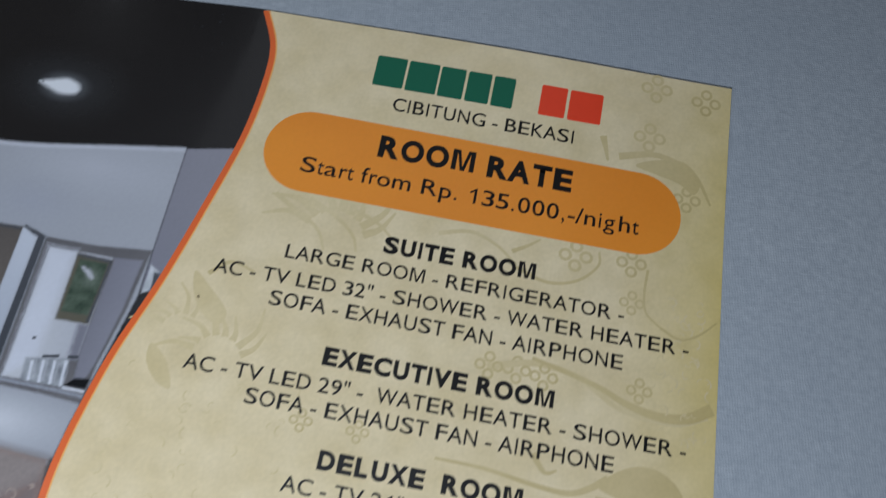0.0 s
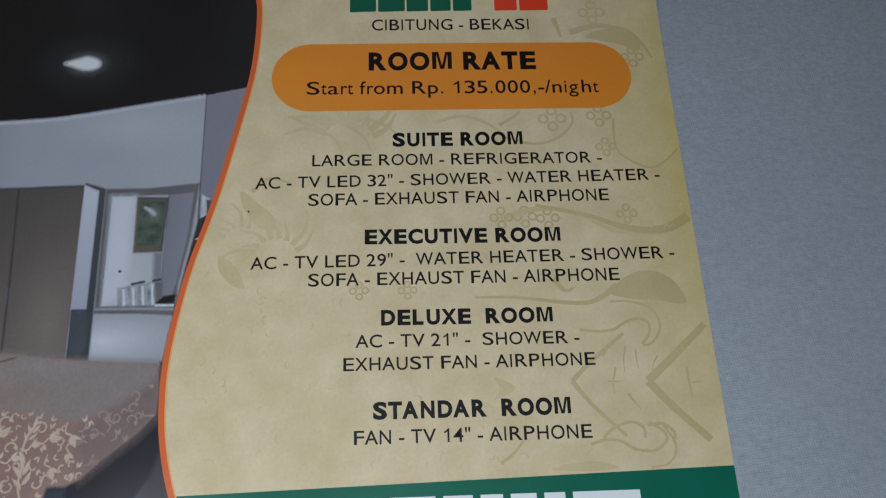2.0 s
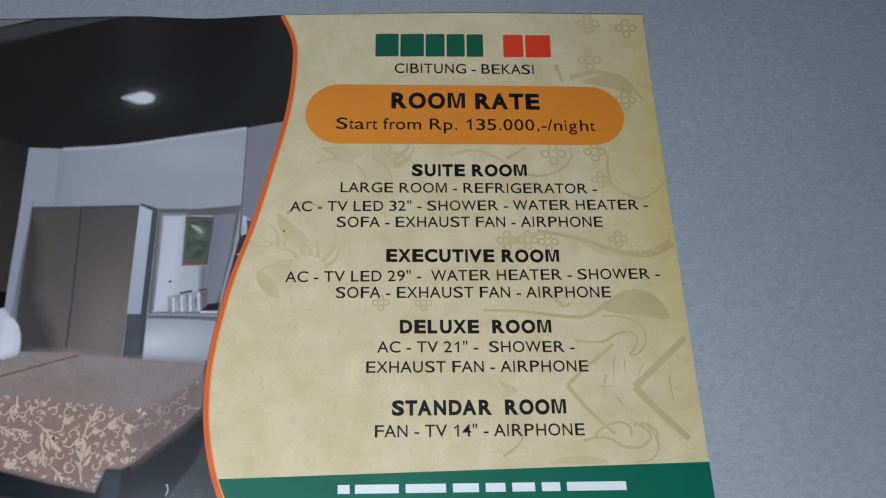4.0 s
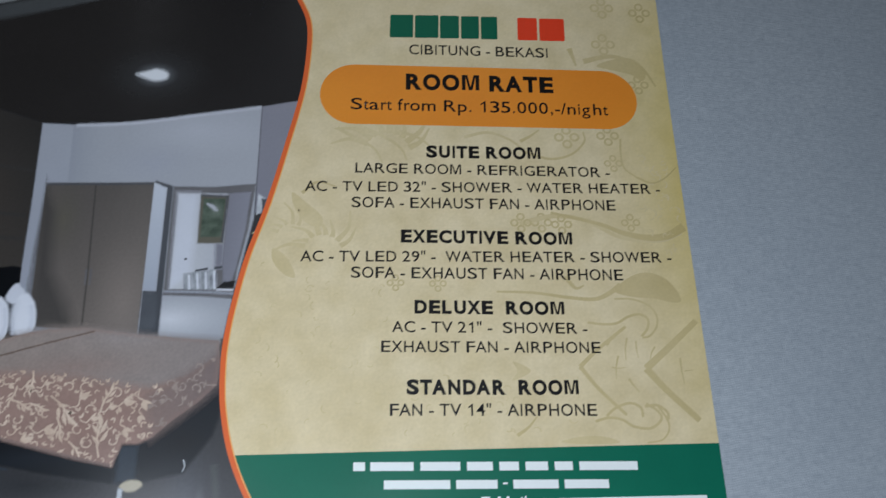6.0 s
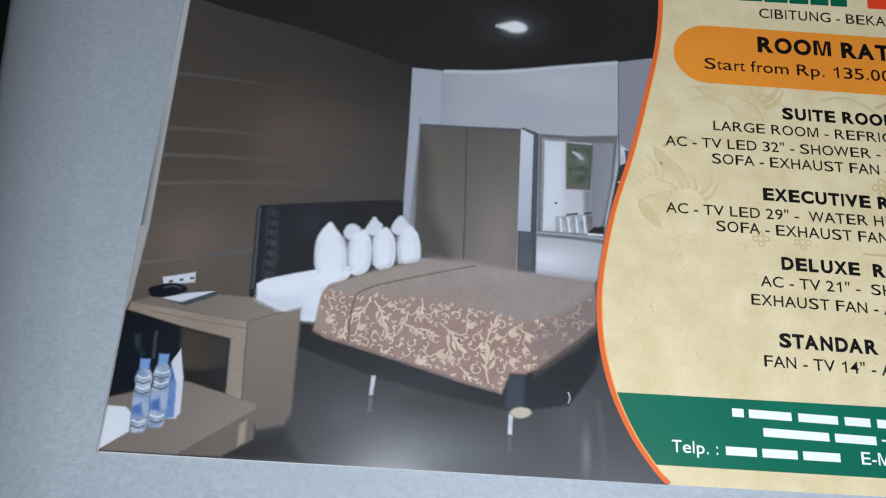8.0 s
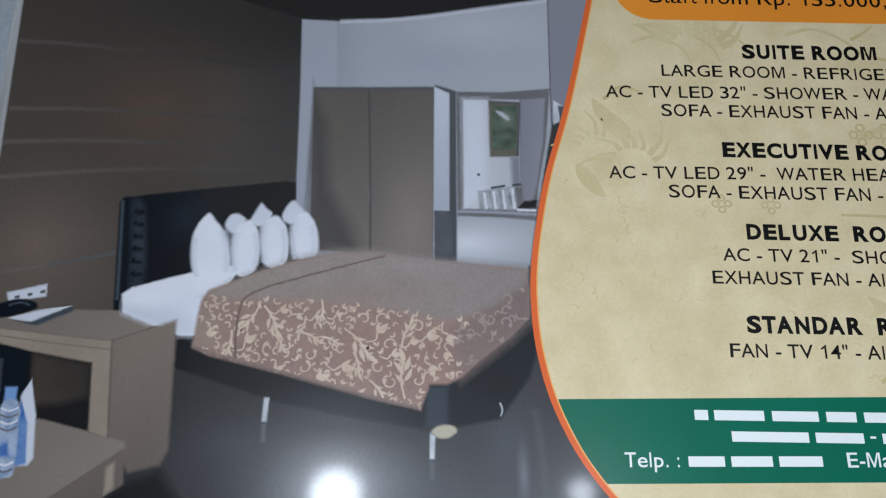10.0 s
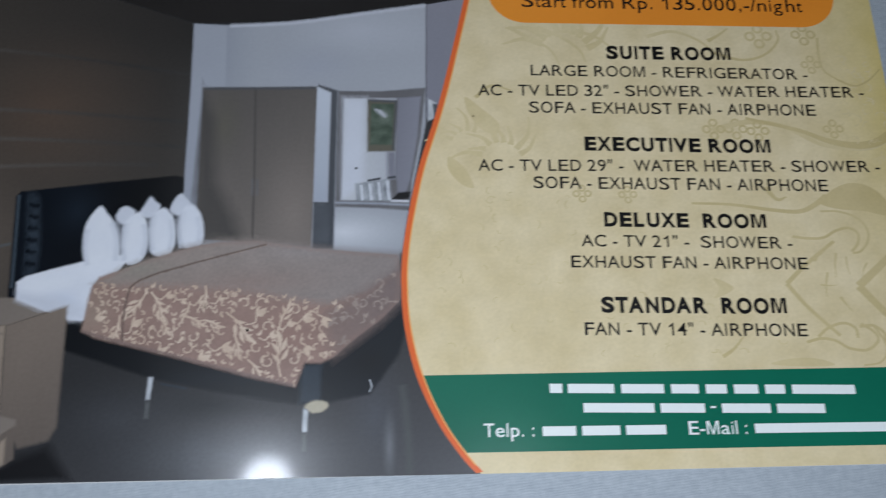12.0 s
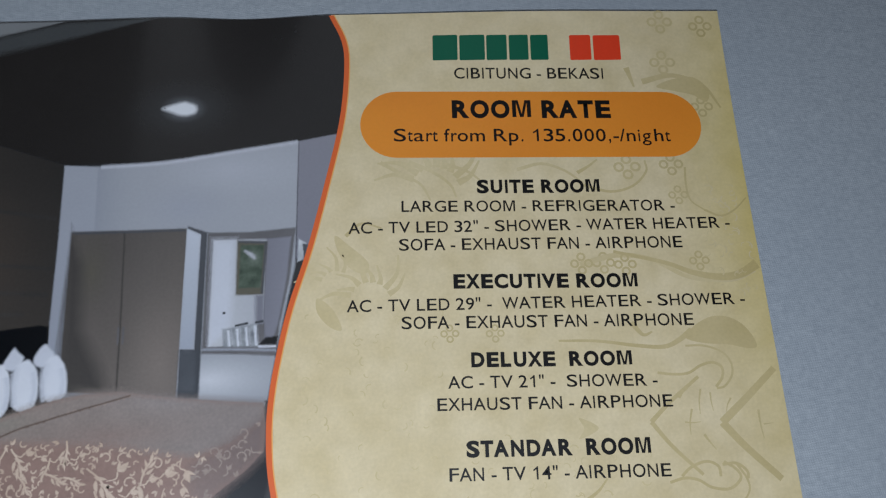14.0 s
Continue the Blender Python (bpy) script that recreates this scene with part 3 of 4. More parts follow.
    s("printed_picture_glint", [(-10.2, 13.6), (-8.0, 13), (-6.4, 11), (-7.2, 10.6), (-9, 12.1)], 9, P_MIRROR, True, rim=1.0)
    r("printed_picture_shadow", ((-3.2, 16.5), (-3.5, 8), (-4.1, -1.7)), 0.6, 8.6, P_SLATE, None, 0.8)
    r("printed_picture_shadow", ((-12.5, 16.9), (-8, 16.6), (-2.9, 16.3)), 0.7, 8.6, P_SLATE, None, 0.9)
    for k in range(4):
        x, high = -16.6 + 2.85 * k, 0.45 * k
        s("printed_cup", [(x, -13.4 + high), (x + 2.9, -13.1 + high), (x + 3.4, -19.5), (x + 0.6, -19.6)], 7 + 0.2 * k, P_STEEL)
        r("printed_cup_gleam", ((x + 1.9, -13.8 + high), (x + 2.2, -16.4), (x + 2.5, -19.2)), 0.7, 8.2, P_LINEN, None, 0.7)
    s("printed_glass", [(-5.4, -12.2), (-3.2, -11.9), (-2.7, -19.3), (-4.8, -19.4)], 8, P_FRAME, rim=0.9)
    r("printed_cup_rim", ((-12.6, -12.4), (-8.3, -11.6)), 0.8, 8.5, P_SLATE)
    r("printed_cup_rim", ((-6.2, -11.5), (-3.4, -11.1)), 0.8, 8.5, P_SLATE)
    s("printed_tray", [(-2.6, -16.6), (1.4, -16.3), (0.8, -18.9), (-4.8, -18.9)], 8.8, P_LEATHER)
    r("printed_tray_gleam", ((-5.0, -19.5), (0.8, -19.7)), 0.6, 9, P_LINEN, None, 0.6)
    r("printed_door_knob", ((-16.3, -7.5), (-16.2, -8.3)), 0.9, 6, P_SLATE)
    s("printed_low_wall", [(-22.9, -21.5), (0.6, -23.3), (-0.6, -30), (-1.6, -37.2), (-23.0, -36)], 4, P_BACK)
    # bed
    s("printed_headboard", [(-124.2, -16.6), (-123.0, -14.9), (-98, -12.2), (-74.5, -9.9), (-71.9, -10.4), (-70.2, -38), (-118, -50), (-122.4, -50.6)], 5, P_LEATHER)
    r("printed_headboard_rail", ((-123.3, -16), (-122.4, -32), (-121.6, -47)), 0.9, 6, P_RAIL, None, 0.7)
    s("printed_tufted_leather", [(-120.4, -16.6), (-117.2, -16.8), (-116.0, -24), (-115.2, -31), (-114.9, -41.4), (-118.4, -42.6), (-118.9, -31)], 6, P_TUFT, True, rim=2.4)
    for k in range(6):
        y = -19.0 - 3.9 * k
        r("printed_leather_crease", ((-119.4 + 0.2 * k, y), (-117.8 + 0.2 * k, y - 0.9), (-116.6 + 0.2 * k, y - 0.4)), 0.9, 6.5, P_LEATHER, 0.5, 1.6)
    s("printed_bed_base", [(-104.0, -57.5), (-98.3, -59.5), (-33.3, -77.0), (-31.2, -70.5), (-23.6, -69.5), (-2.0, -51.5), (-0.4, -61), (-3, -70), (-11.5, -81.6), (-26.8, -84.5), (-31.9, -84.5), (-55.2, -80.5), (-75.9, -76.0), (-104.3, -66.5)], 5, P_BASE, rim=1.2)
    s("printed_base_corner", [(-32.0, -72.6), (-26.2, -72.4), (-26.4, -84.3), (-32.4, -83.8)], 6, P_CORNER, rim=1.6)
    r("printed_base_glint", ((-73.8, -77.4), (-66, -79.0)), 0.35, 6, P_CORNER, None, 0.6)
    s("printed_mattress", [(-120.4, -45.1), (-117.7, -43.2), (-109, -40.8), (-100.8, -38.7), (-85.5, -35.9), (-92, -46), (-97.2, -57.8), (-103.6, -57.6), (-119.8, -50.8)], 6, P_LINEN)
    s("printed_mattress_shade", [(-119.4, -48.6), (-108, -50), (-99, -53), (-98.6, -57.2), (-103.4, -57.2), (-119.2, -50.8)], 6.5, P_LINEN_SHADE, rim=3.0)
    cusps = (((-75.2, -22.0), (-74.2, -18.4), (-72.1, -16.2), (-70.4, -17.8), (-69.0, -20.2), (-72.0, -23.8)),
             ((-84.7, -23.2), (-83.2, -19.6), (-81.7, -17.1), (-80.2, -18.6), (-78.3, -20.8), (-80.8, -24.4)),
             ((-92.0, -24.6), (-91.3, -21.6), (-89.6, -20.4), (-87.7, -20.8), (-86.0, -22.8), (-89.0, -26.8)))
    bodies = (((-68.5, -19.9), (-66.6, -21.6), (-65.2, -24.0), (-64.2, -28.6), (-64.7, -33.6), (-67.8, -35.6), (-70.6, -34.0), (-71.9, -28.6), (-72.0, -23.8), (-70.6, -20.9)),
              ((-77.0, -21.1), (-75.2, -22.6), (-73.7, -25.2), (-72.8, -31.0), (-73.8, -36.4), (-77.1, -37.9), (-80.1, -35.8), (-81.2, -29.8), (-81.0, -24.6), (-79.4, -22.0)),
              ((-84.8, -22.4), (-83.2, -24.0), (-82.0, -26.6), (-81.2, -32.2), (-82.2, -37.9), (-85.2, -40.2), (-88.0, -39.0), (-89.3, -33.4), (-89.4, -27.6), (-87.6, -23.8)))
    for k, (cusp, body) in enumerate(zip(cusps, bodies)):
        layer, (ax, ay), (bx, by) = 7 + k, body[1], body[8]
        s("printed_pillow_corner", cusp, layer, P_LINEN_SHADE, True, rim=0.9)
        s("printed_pillow", body, layer + 0.4, P_LINEN, True, rim=0.9)
        r("printed_pillow_shade", ((bx + 0.6, by + 1.5), (bx + 0.2, by - 5), (bx + 1.2, by - 11)), 1.4, layer + 0.6, P_LINEN_SHADE, 0.6, 2.2)
        r("printed_pillow_shade", ((ax + 0.2, ay - 2.4), (ax + 1.2, ay - 8), (ax + 0.6, ay - 13)), 0.9, layer + 0.7, P_LINEN_SHADE, 0.5, 2.0)
    front = [(-97.0, -20.2), (-95.0, -22.6), (-93.0, -25.0), (-90.8, -29.8), (-89.7, -35.8), (-91.2, -40.7), (-94.9, -42.4), (-98.9, -41.4), (-100.6, -38.4), (-101.6, -32.2), (-101.2, -26.4), (-99.2, -22.3)]
    s("printed_pillow", front, 10, P_LINEN, True, rim=0.9)
    r("printed_pillow_shade", ((-92.8, -25.6), (-91.0, -31), (-90.8, -38.6)), 1.3, 10.6, P_LINEN_SHADE, 0.6, 2.2)
    r("printed_pillow_shade", ((-100.6, -28), (-100.8, -34), (-99.4, -40)), 0.9, 10.6, P_LINEN_SHADE, 0.6, 1.8)
    hem = [(-33.9, -79.1), (-46.7, -76.2), (-57.4, -73.2), (-69.2, -69.9), (-79.0, -67.3), (-86.1, -65.4), (-94.2, -63.3), (-99.0, -60.9)]
    spread = [(-98.0, -50.8), (-97.2, -46.6), (-95.4, -43.9), (-88.4, -41.2), (-80.9, -38.2), (-67.8, -34.1), (-59.0, -32.6), (-47.8, -32.2), (-29.8, -35.0), (-14.2, -36.6), (-2.6, -37.6), (-1.8, -45.2), (-2.2, -53.0), (-8.0, -58.9), (-15.7, -64.6), (-22.3, -70.3), (-26.5, -72.0), (-31.3, -71.9)] + hem
    s("printed_bedspread", spread, 11, P_SPREAD, rim=1.0)
    top = [(-96.6, -45.6), (-88.4, -41.2), (-80.9, -38.2), (-67.8, -34.1), (-59.0, -32.6), (-47.8, -32.2), (-29.8, -35.0), (-14.2, -36.6), (-2.6, -37.6), (-2.0, -44), (-12, -51), (-24, -53.8), (-33, -52.4), (-48, -49.2), (-69, -47.2), (-86, -46.8)]
    s("printed_bedspread_top", top, 12, P_SPREAD_TOP, rim=3.6)
    end = [(-2.2, -42), (-1.8, -50), (-2.6, -53.9), (-9, -59.9), (-16.1, -65.2), (-22, -69.6), (-25, -63), (-25, -56), (-14, -50)]
    s("printed_bedspread_end", end, 12.3, P_SPREAD_END, rim=5.0)
    seam = ((-86.4, -64.6), (-86.7, -57), (-86.2, -50.6), (-84.6, -46.4), (-78.4, -43.2), (-69.7, -40.6), (-58.8, -37.6), (-44.2, -33.8))
    r("printed_fold_seam", seam, 0.4, 13.6, P_SEAM, 0.7, 0.8)
    rng = random.Random(3)
    for k in range(26):
        f = k / 25
        x, y = -83 + 38 * f, -45.0 + 10.6 * f + 0.8 * math.sin(3.1 * f)
        r("printed_fold_fleck", ((x, y), (x + rng.uniform(0.5, 1.3), y + rng.uniform(-0.1, 0.5))), rng.uniform(0.4, 0.8), 13.3, rng.choice((P_FLOWER_DIM, P_FLOWER_DIM, P_SEAM)), None, 0.6)
    r("printed_hem", ((-98.6, -61.0), (-86, -64.8), (-69.2, -69.3), (-46.7, -75.6), (-34.4, -78.6)), 0.7, 14, P_SPREAD_END, None, 0.9)
    flowers(spread, top, end)
    for a, b, c, d in (((-77.6, -75.3), (-76.2, -75.4), (-76.6, -82.0), (-77.9, -82.0)), ((-31.3, -85.6), (-29.8, -86.0), (-30.1, -92.4), (-31.4, -92.4))):
        s("printed_bed_leg", (a, b, c, d), 7, P_CHROME, rim=0.6)
        m = (c[0] + d[0]) / 2
        s("printed_leg_reflection", ((d[0] + 0.1, d[1] - 0.6), (c[0] - 0.1, c[1] - 0.6), (m + 0.5, c[1] - 5.5), (m - 0.6, c[1] - 5.5)), 4, P_COVE, rim=0.9)
    s("printed_block", [(-31.0, -85.2), (-28.7, -83.4), (-25.4, -83.4), (-23.8, -84.8), (-25.9, -86.6), (-28.7, -86.8)], 6.8, P_BEIGE, True)
    r("printed_cable", ((-11.7, -77.2), (-11.1, -79.2), (-11.7, -81.0)), 0.35, 7, P_CHROME, 0.4, 0.5)
    r("printed_floor_streak", ((-1.9, -79), (-0.6, -90), (0.2, -105)), 1.0, 3, P_COVE_DIM, None, 3.0)
    # bedside tables
    s("printed_hollow", [(edge_left(-57) + 0.6, -56.9), (-144.2, -61.3), (-126.3, -64.8), (-125.4, -84.5), (-139.9, -81.0), (edge_left(-92) + 0.6, -93)], 3, P_HOLLOW)
    s("printed_hollow_back", [(-143.4, -62.4), (-127, -65.4), (-126.4, -74.6), (-134, -76.6), (-142.8, -77)], 4, P_HOLLOW_BACK, rim=2.4)
    s("printed_black_bag", [(edge_left(-58) + 0.6, -57.2), (-150, -60.2), (-144.6, -61.8), (-143.6, -70.8), (-144.2, -79), (-156, -84), (edge_left(-88) + 0.6, -87)], 5, P_LEATHER, rim=1.2)
    r("printed_bag_gleam", ((-158.6, -65), (-157.4, -70), (-155, -73)), 0.8, 5.4, P_TUFT, 0.3, 2.4)
    s("printed_table_top", [(-162.6, -54.0), (-156.5, -51.9), (-140, -49.6), (-119.5, -50.1), (-103.9, -52.8), (-121.8, -58.9)], 6, P_WOOD_TOP)
    s("printed_table_edge", [(-162.8, -54.0), (-142, -56.6), (-121.8, -58.9), (-121.7, -63), (-126.5, -65.2), (-144.1, -61.8), (-163.4, -56.8)], 7, P_WOOD_EDGE)
    r("printed_table_groove", ((-156, -56.9), (-137.4, -59.6), (-122.1, -61.4)), 0.35, 8, P_WOOD_SIDE, None, 0.5)
    s("printed_table_side", [(-121.8, -58.8), (-103.9, -52.8), (-103.0, -89.4), (-105.0, -93.5), (-113.5, -95.5), (-120.0, -86.5)], 7, P_WOOD_SIDE, rim=1.2)
    s("printed_table_stile", [(-126.6, -65.0), (-121.7, -62), (-120.0, -86.4), (-125.4, -84.6)], 7.5, P_WOOD_EDGE)
    s("printed_low_table_top", [(edge_left(-88) + 0.6, -87.6), (-139.4, -80.7), (-126, -84.2), (-115.1, -87.2), (-114.7, -89.3), (-138, -105.0), (edge_left(-104) + 0.6, -104.9)], 8, P_WOOD_TOP)
    s("printed_low_table_edge", [(-115.0, -88.8), (-114.3, -98.6), (-123.9, -104.7), (-138.4, -104.9)], 9, P_WOOD_SIDE)
    s("printed_low_table_leg", [(-119.4, -94.2), (-117.2, -92.6), (-117.0, -99.7), (-119.3, -101.4)], 9.5, P_WOOD_EDGE, rim=1.2)
    s("printed_shadow", [(-124.5, -104.7), (-114.3, -98.2), (-105, -95), (-98, -104.7)], 6, P_HOLLOW, rim=4.0)
    s("printed_socket", [(-153.5, -44.5), (-142.4, -42.0), (-142.1, -45.7), (-152.8, -47.4)], 5, P_LINEN_SHADE)
    for k in range(3):
        r("printed_socket_hole", ((-151.2 + 3.6 * k, -46.0 + 0.75 * k), (-149.8 + 3.6 * k, -45.7 + 0.75 * k)), 0.9, 6, P_COVE)
    s("printed_telephone", [(-157.5, -48.6), (-153.8, -47.3), (-149.9, -46.4), (-145.3, -47.3), (-144.4, -49.2), (-148.6, -50.9), (-153.9, -52.0), (-157.0, -51.1)], 8, P_LEATHER, True)
    r("printed_telephone_gleam", ((-152.6, -48.4), (-149.4, -47.5), (-146.4, -48.3)), 0.5, 8.5, P_RAIL, 0.5, 0.8)
    s("printed_notepad", [(-152.4, -52.1), (-144.1, -49.9), (-134.3, -48.6), (-145.5, -53.2)], 8.7, P_LINEN_SHADE)
    s("printed_blue_folder", [(-151, -52.6), (-145.5, -53.2), (-134.2, -48.8), (-133.9, -50.2), (-143.9, -54.4)], 7.8, P_RAIL)
    s("printed_tissue_box", [(edge_left(-90) + 0.8, -90.3), (-157.7, -90.5), (-155.4, -92.3), (-155.2, -98.4), (edge_left(-104) + 0.6, -104.6)], 10, P_LINEN)
    r("printed_stick", ((-152.3, -63.8), (-152.0, -69), (-151.6, -73.6)), 1.0, 6, P_SLATE, None, 0.8)
    s("printed_card", [(-145.2, -74.4), (-142.8, -69.8), (-140.4, -79.7), (-139.5, -91.4), (-140.7, -93.4), (-144.6, -93.6)], 9, P_LINEN_SHADE)
    s("printed_blue_card", [(-145.2, -87.0), (-144.9, -75.4), (-142.4, -81.8), (-141.3, -92.9), (-144.8, -93.7)], 10, P_BLUE)
    for x, y, lean in ((-148.2, -72.0, 0.02), (-154.2, -74.0, 0.03)):
        def b(dx, dy):
            return x + dx - lean * dy * 2, y + dy
        s("printed_bottle", [b(-1.2, -3), b(1.4, -3), b(3.2, -6.4), b(2.9, -9), b(3.2, -14), b(3.0, -23), b(0.6, -24.6), b(-2.0, -23.8), b(-2.6, -14), b(-2.2, -9), b(-2.7, -6.6)], 12, P_BOTTLE, True)
        s("printed_bottle_cap", [b(-1.7, 0), b(1.7, 0.1), b(1.6, -3.4), b(-1.6, -3.4)], 13, P_CAP)
        s("printed_bottle_label", [b(-2.5, -13.2), b(3.0, -12.8), b(3.1, -18.8), b(-2.4, -19.4)], 13, P_LABEL)
        s("printed_bottle_band", [b(-2.4, -16.4), b(0.4, -14.8), b(1.4, -18.9), b(-2.3, -19.2)], 13.3, P_BLUE, rim=1.2)
        for k in range(4):
            r("printed_bottle_ridge", (b(-2.3, -5.8 - 1.8 * k), b(0.2, -6.6 - 1.8 * k), b(2.7, -5.6 - 1.8 * k)), 0.45, 13, (P_LINEN, P_FRAME)[k % 2], None, 0.5)
        for k in range(2):
            r("printed_bottle_ridge", (b(-2.0, -20.6 - 1.8 * k), b(0.4, -21.3 - 1.8 * k), b(2.7, -20.4 - 1.8 * k)), 0.5, 13, (P_LINEN, P_FRAME)[k % 2], None, 0.5)


def flowers(spread, top, end):
    """The bedspread's scrolling flowers: leafy sprays, open blooms, curls and buds; faint on its top and end."""
    rng = random.Random(4)
    bright, faint, taken = bmesh.new(), bmesh.new(), []

    def within(points):
        return all(inside(x, y, spread) for x, y in points)

    def leaf(bm, x, y, a, size, plump=0.3):
        c, q = math.cos(a), math.sin(a)
        line = [(x + size * (u * c - v * q), y + size * (u * q + v * c)) for u, v in ((0, 0), (0.3, -plump * 0.7), (0.6, -plump * 0.6), (1, 0.06), (0.55, plump * 0.5), (0.25, plump * 0.45))]
        if within(line):
            soft_fill(bm, line, 0.45)

    def curl(bm, x, y, a, size, spin):
        turns = 9 if size > 1.4 else 6
        line = [(x + size * (1 - 0.085 * k) * math.cos(a + spin * 0.5 * k), y + size * (1 - 0.085 * k) * math.sin(a + spin * 0.5 * k)) for k in range(turns)]
        if within(line):
            soft_stroke(bm, line, 0.5, 0.5, 0.4)
            leaf(bm, *line[0], a - spin * 1.9, size * 0.9, 0.5)

    def spray(bm, x, y, a, size):
        c, q = math.cos(a), math.sin(a)
        line = curve([(x, y), (x + size * (0.5 * c - 0.08 * q), y + size * (0.5 * q + 0.08 * c)), (x + size * c, y + size * q)])
        if within(line):
            soft_stroke(bm, line, 0.55, 1.3, 0.3)
        for along, turn, long in ((0.35, 0.6, 0.4), (0.45, -0.65, 0.42), (0.62, 0.55, 0.45), (0.7, -0.5, 0.45), (0.88, 0.1, 0.5)):
            leaf(bm, x + size * along * c, y + size * along * q, a + turn, size * long, 0.24)

    def bloom(bm, x, y, a, size):
        leaf(bm, x, y, a - 0.35, size, 0.42)
        leaf(bm, x, y, a + 0.4, size * 0.8, 0.3)
        tail = curve([(x, y), (x - size * 0.5 * math.cos(a + 0.4), y - size * 0.5 * math.sin(a + 0.4)), (x - size * math.cos(a - 0.3), y - size * math.sin(a - 0.3))])
        if within(tail):
            soft_stroke(bm, tail, 0.5, 0.6, 0.3)

    for x, y, a, size in ((-80.2, -48.4, -2.2, 8), (-79.0, -48.8, -1.1, 8), (-62.5, -47.0, -1.6, 6), (-55.8, -55.6, -0.85, 9.5), (-38.3, -76.0, 1.62, 10), (-68.3, -56.6, -0.5, 5.5),
                          (-62.5, -58.0, -0.4, 5), (-48.4, -70.5, -0.9, 6), (-66.9, -52.0, -1.9, 5), (-87.9, -56.0, -1.75, 7), (-39.4, -61.5, 1.2, 7), (-53.0, -62.5, -1.3, 6), (-76.0, -57.0, -1.0, 5)):
        spray(bright, x, y, a, size * 1.1)
        taken.append((x + 0.5 * size * math.cos(a), y + 0.5 * size * math.sin(a), size * 0.5))
    for x, y, a, size in ((-74.6, -50.2, 0.3, 3.4), (-84.0, -59.6, 0.9, 4.2), (-95.2, -57.2, 0.5, 3.6), (-75.4, -68.2, 0.9, 3.6), (-56.6, -66.6, 0.1, 4.6), (-63.4, -70.2, 0.6, 4.4), (-46.4, -57.0, 1.0, 4.2),
                          (-32.4, -58.2, 0.3, 4.2), (-26.0, -57.6, -0.9, 4), (-31.0, -66.4, -1.0, 4), (-26.2, -62.4, -1.4, 3.2), (-52.0, -74.4, 0.0, 4), (-42.3, -63.4, 0.4, 3.4), (-58.4, -51.8, 0.6, 2.6), (-64.6, -52.4, 0.4, 2.6),
                          (-69.6, -51.4, -0.4, 2.6), (-37.0, -60.0, 0.5, 3.2)):
        bloom(bright, x, y, a, size)
        taken.append((x, y, size * 0.6))
    for x, y, a, size in ((-65.5, -63.1, 0, 1.8), (-56.5, -61.8, 2, 1.6), (-51.4, -69.0, 3, 2.2), (-43.0, -60.6, 0.6, 2.0), (-42.3, -71.0, 3.6, 2.0), (-34.8, -55.3, 1.4, 1.9), (-81.0, -64.2, 1, 1.6), (-72.6, -63.1, 2, 1.8),
                          (-67.0, -66.8, 0.4, 1.9), (-45.7, -66.9, 2.6, 1.9), (-45.2, -53.4, 1, 2.2), (-34.7, -70.7, 0, 1.7), (-50.2, -53.0, 2, 1.8), (-93.8, -50.0, 1, 1.5), (-89.7, -49.6, 2, 1.5), (-77.2, -61.5, 4, 1.8)):
        curl(bright, x, y, a, size, rng.choice((-1, 1)))
        taken.append((x, y, size))
    for k in range(1500):
        x, y = rng.uniform(-98, -20), rng.uniform(-79, -46)
        if not inside(x, y, spread) or inside(x, y, top) or inside(x, y, end) or any((x - u) ** 2 + (y - v) ** 2 < (0.55 + w * 0.85) ** 2 for u, v, w in taken):
            continue
        taken.append((x, y, 1.15))
        lean = rng.uniform(0, 6.28)
        if rng.random() < 0.5:
            curl(bright, x, y, lean, rng.uniform(0.8, 1.3), rng.choice((-1, 1)))
        else:
            leaf(bright, x, y, lean, rng.uniform(1.5, 2.4), 0.3)
            leaf(bright, x, y, lean + rng.uniform(0.7, 1.1), rng.uniform(1.1, 1.8), 0.3)
    for k in range(260):
        x, y = rng.uniform(-96, -3), rng.uniform(-70, -34)
        if inside(x, y, end):
            if k % 3:
                curl(faint, x, y, rng.uniform(0, 6.28), rng.uniform(1.0, 1.9), 1)
            else:
                bloom(faint, x, y, rng.uniform(0, 6.28), rng.uniform(1.6, 2.6))
    for bm, mat, layer, name in ((bright, P_FLOWER, 13, "printed_flower_pattern"), (faint, P_FLOWER_DIM, 12.8, "printed_faint_pattern")):
        tagged(part(name, settle(bm, layer), mat, PHOTO), kind="stuff")


photo_shapes()

# ---- the price panel's print ----


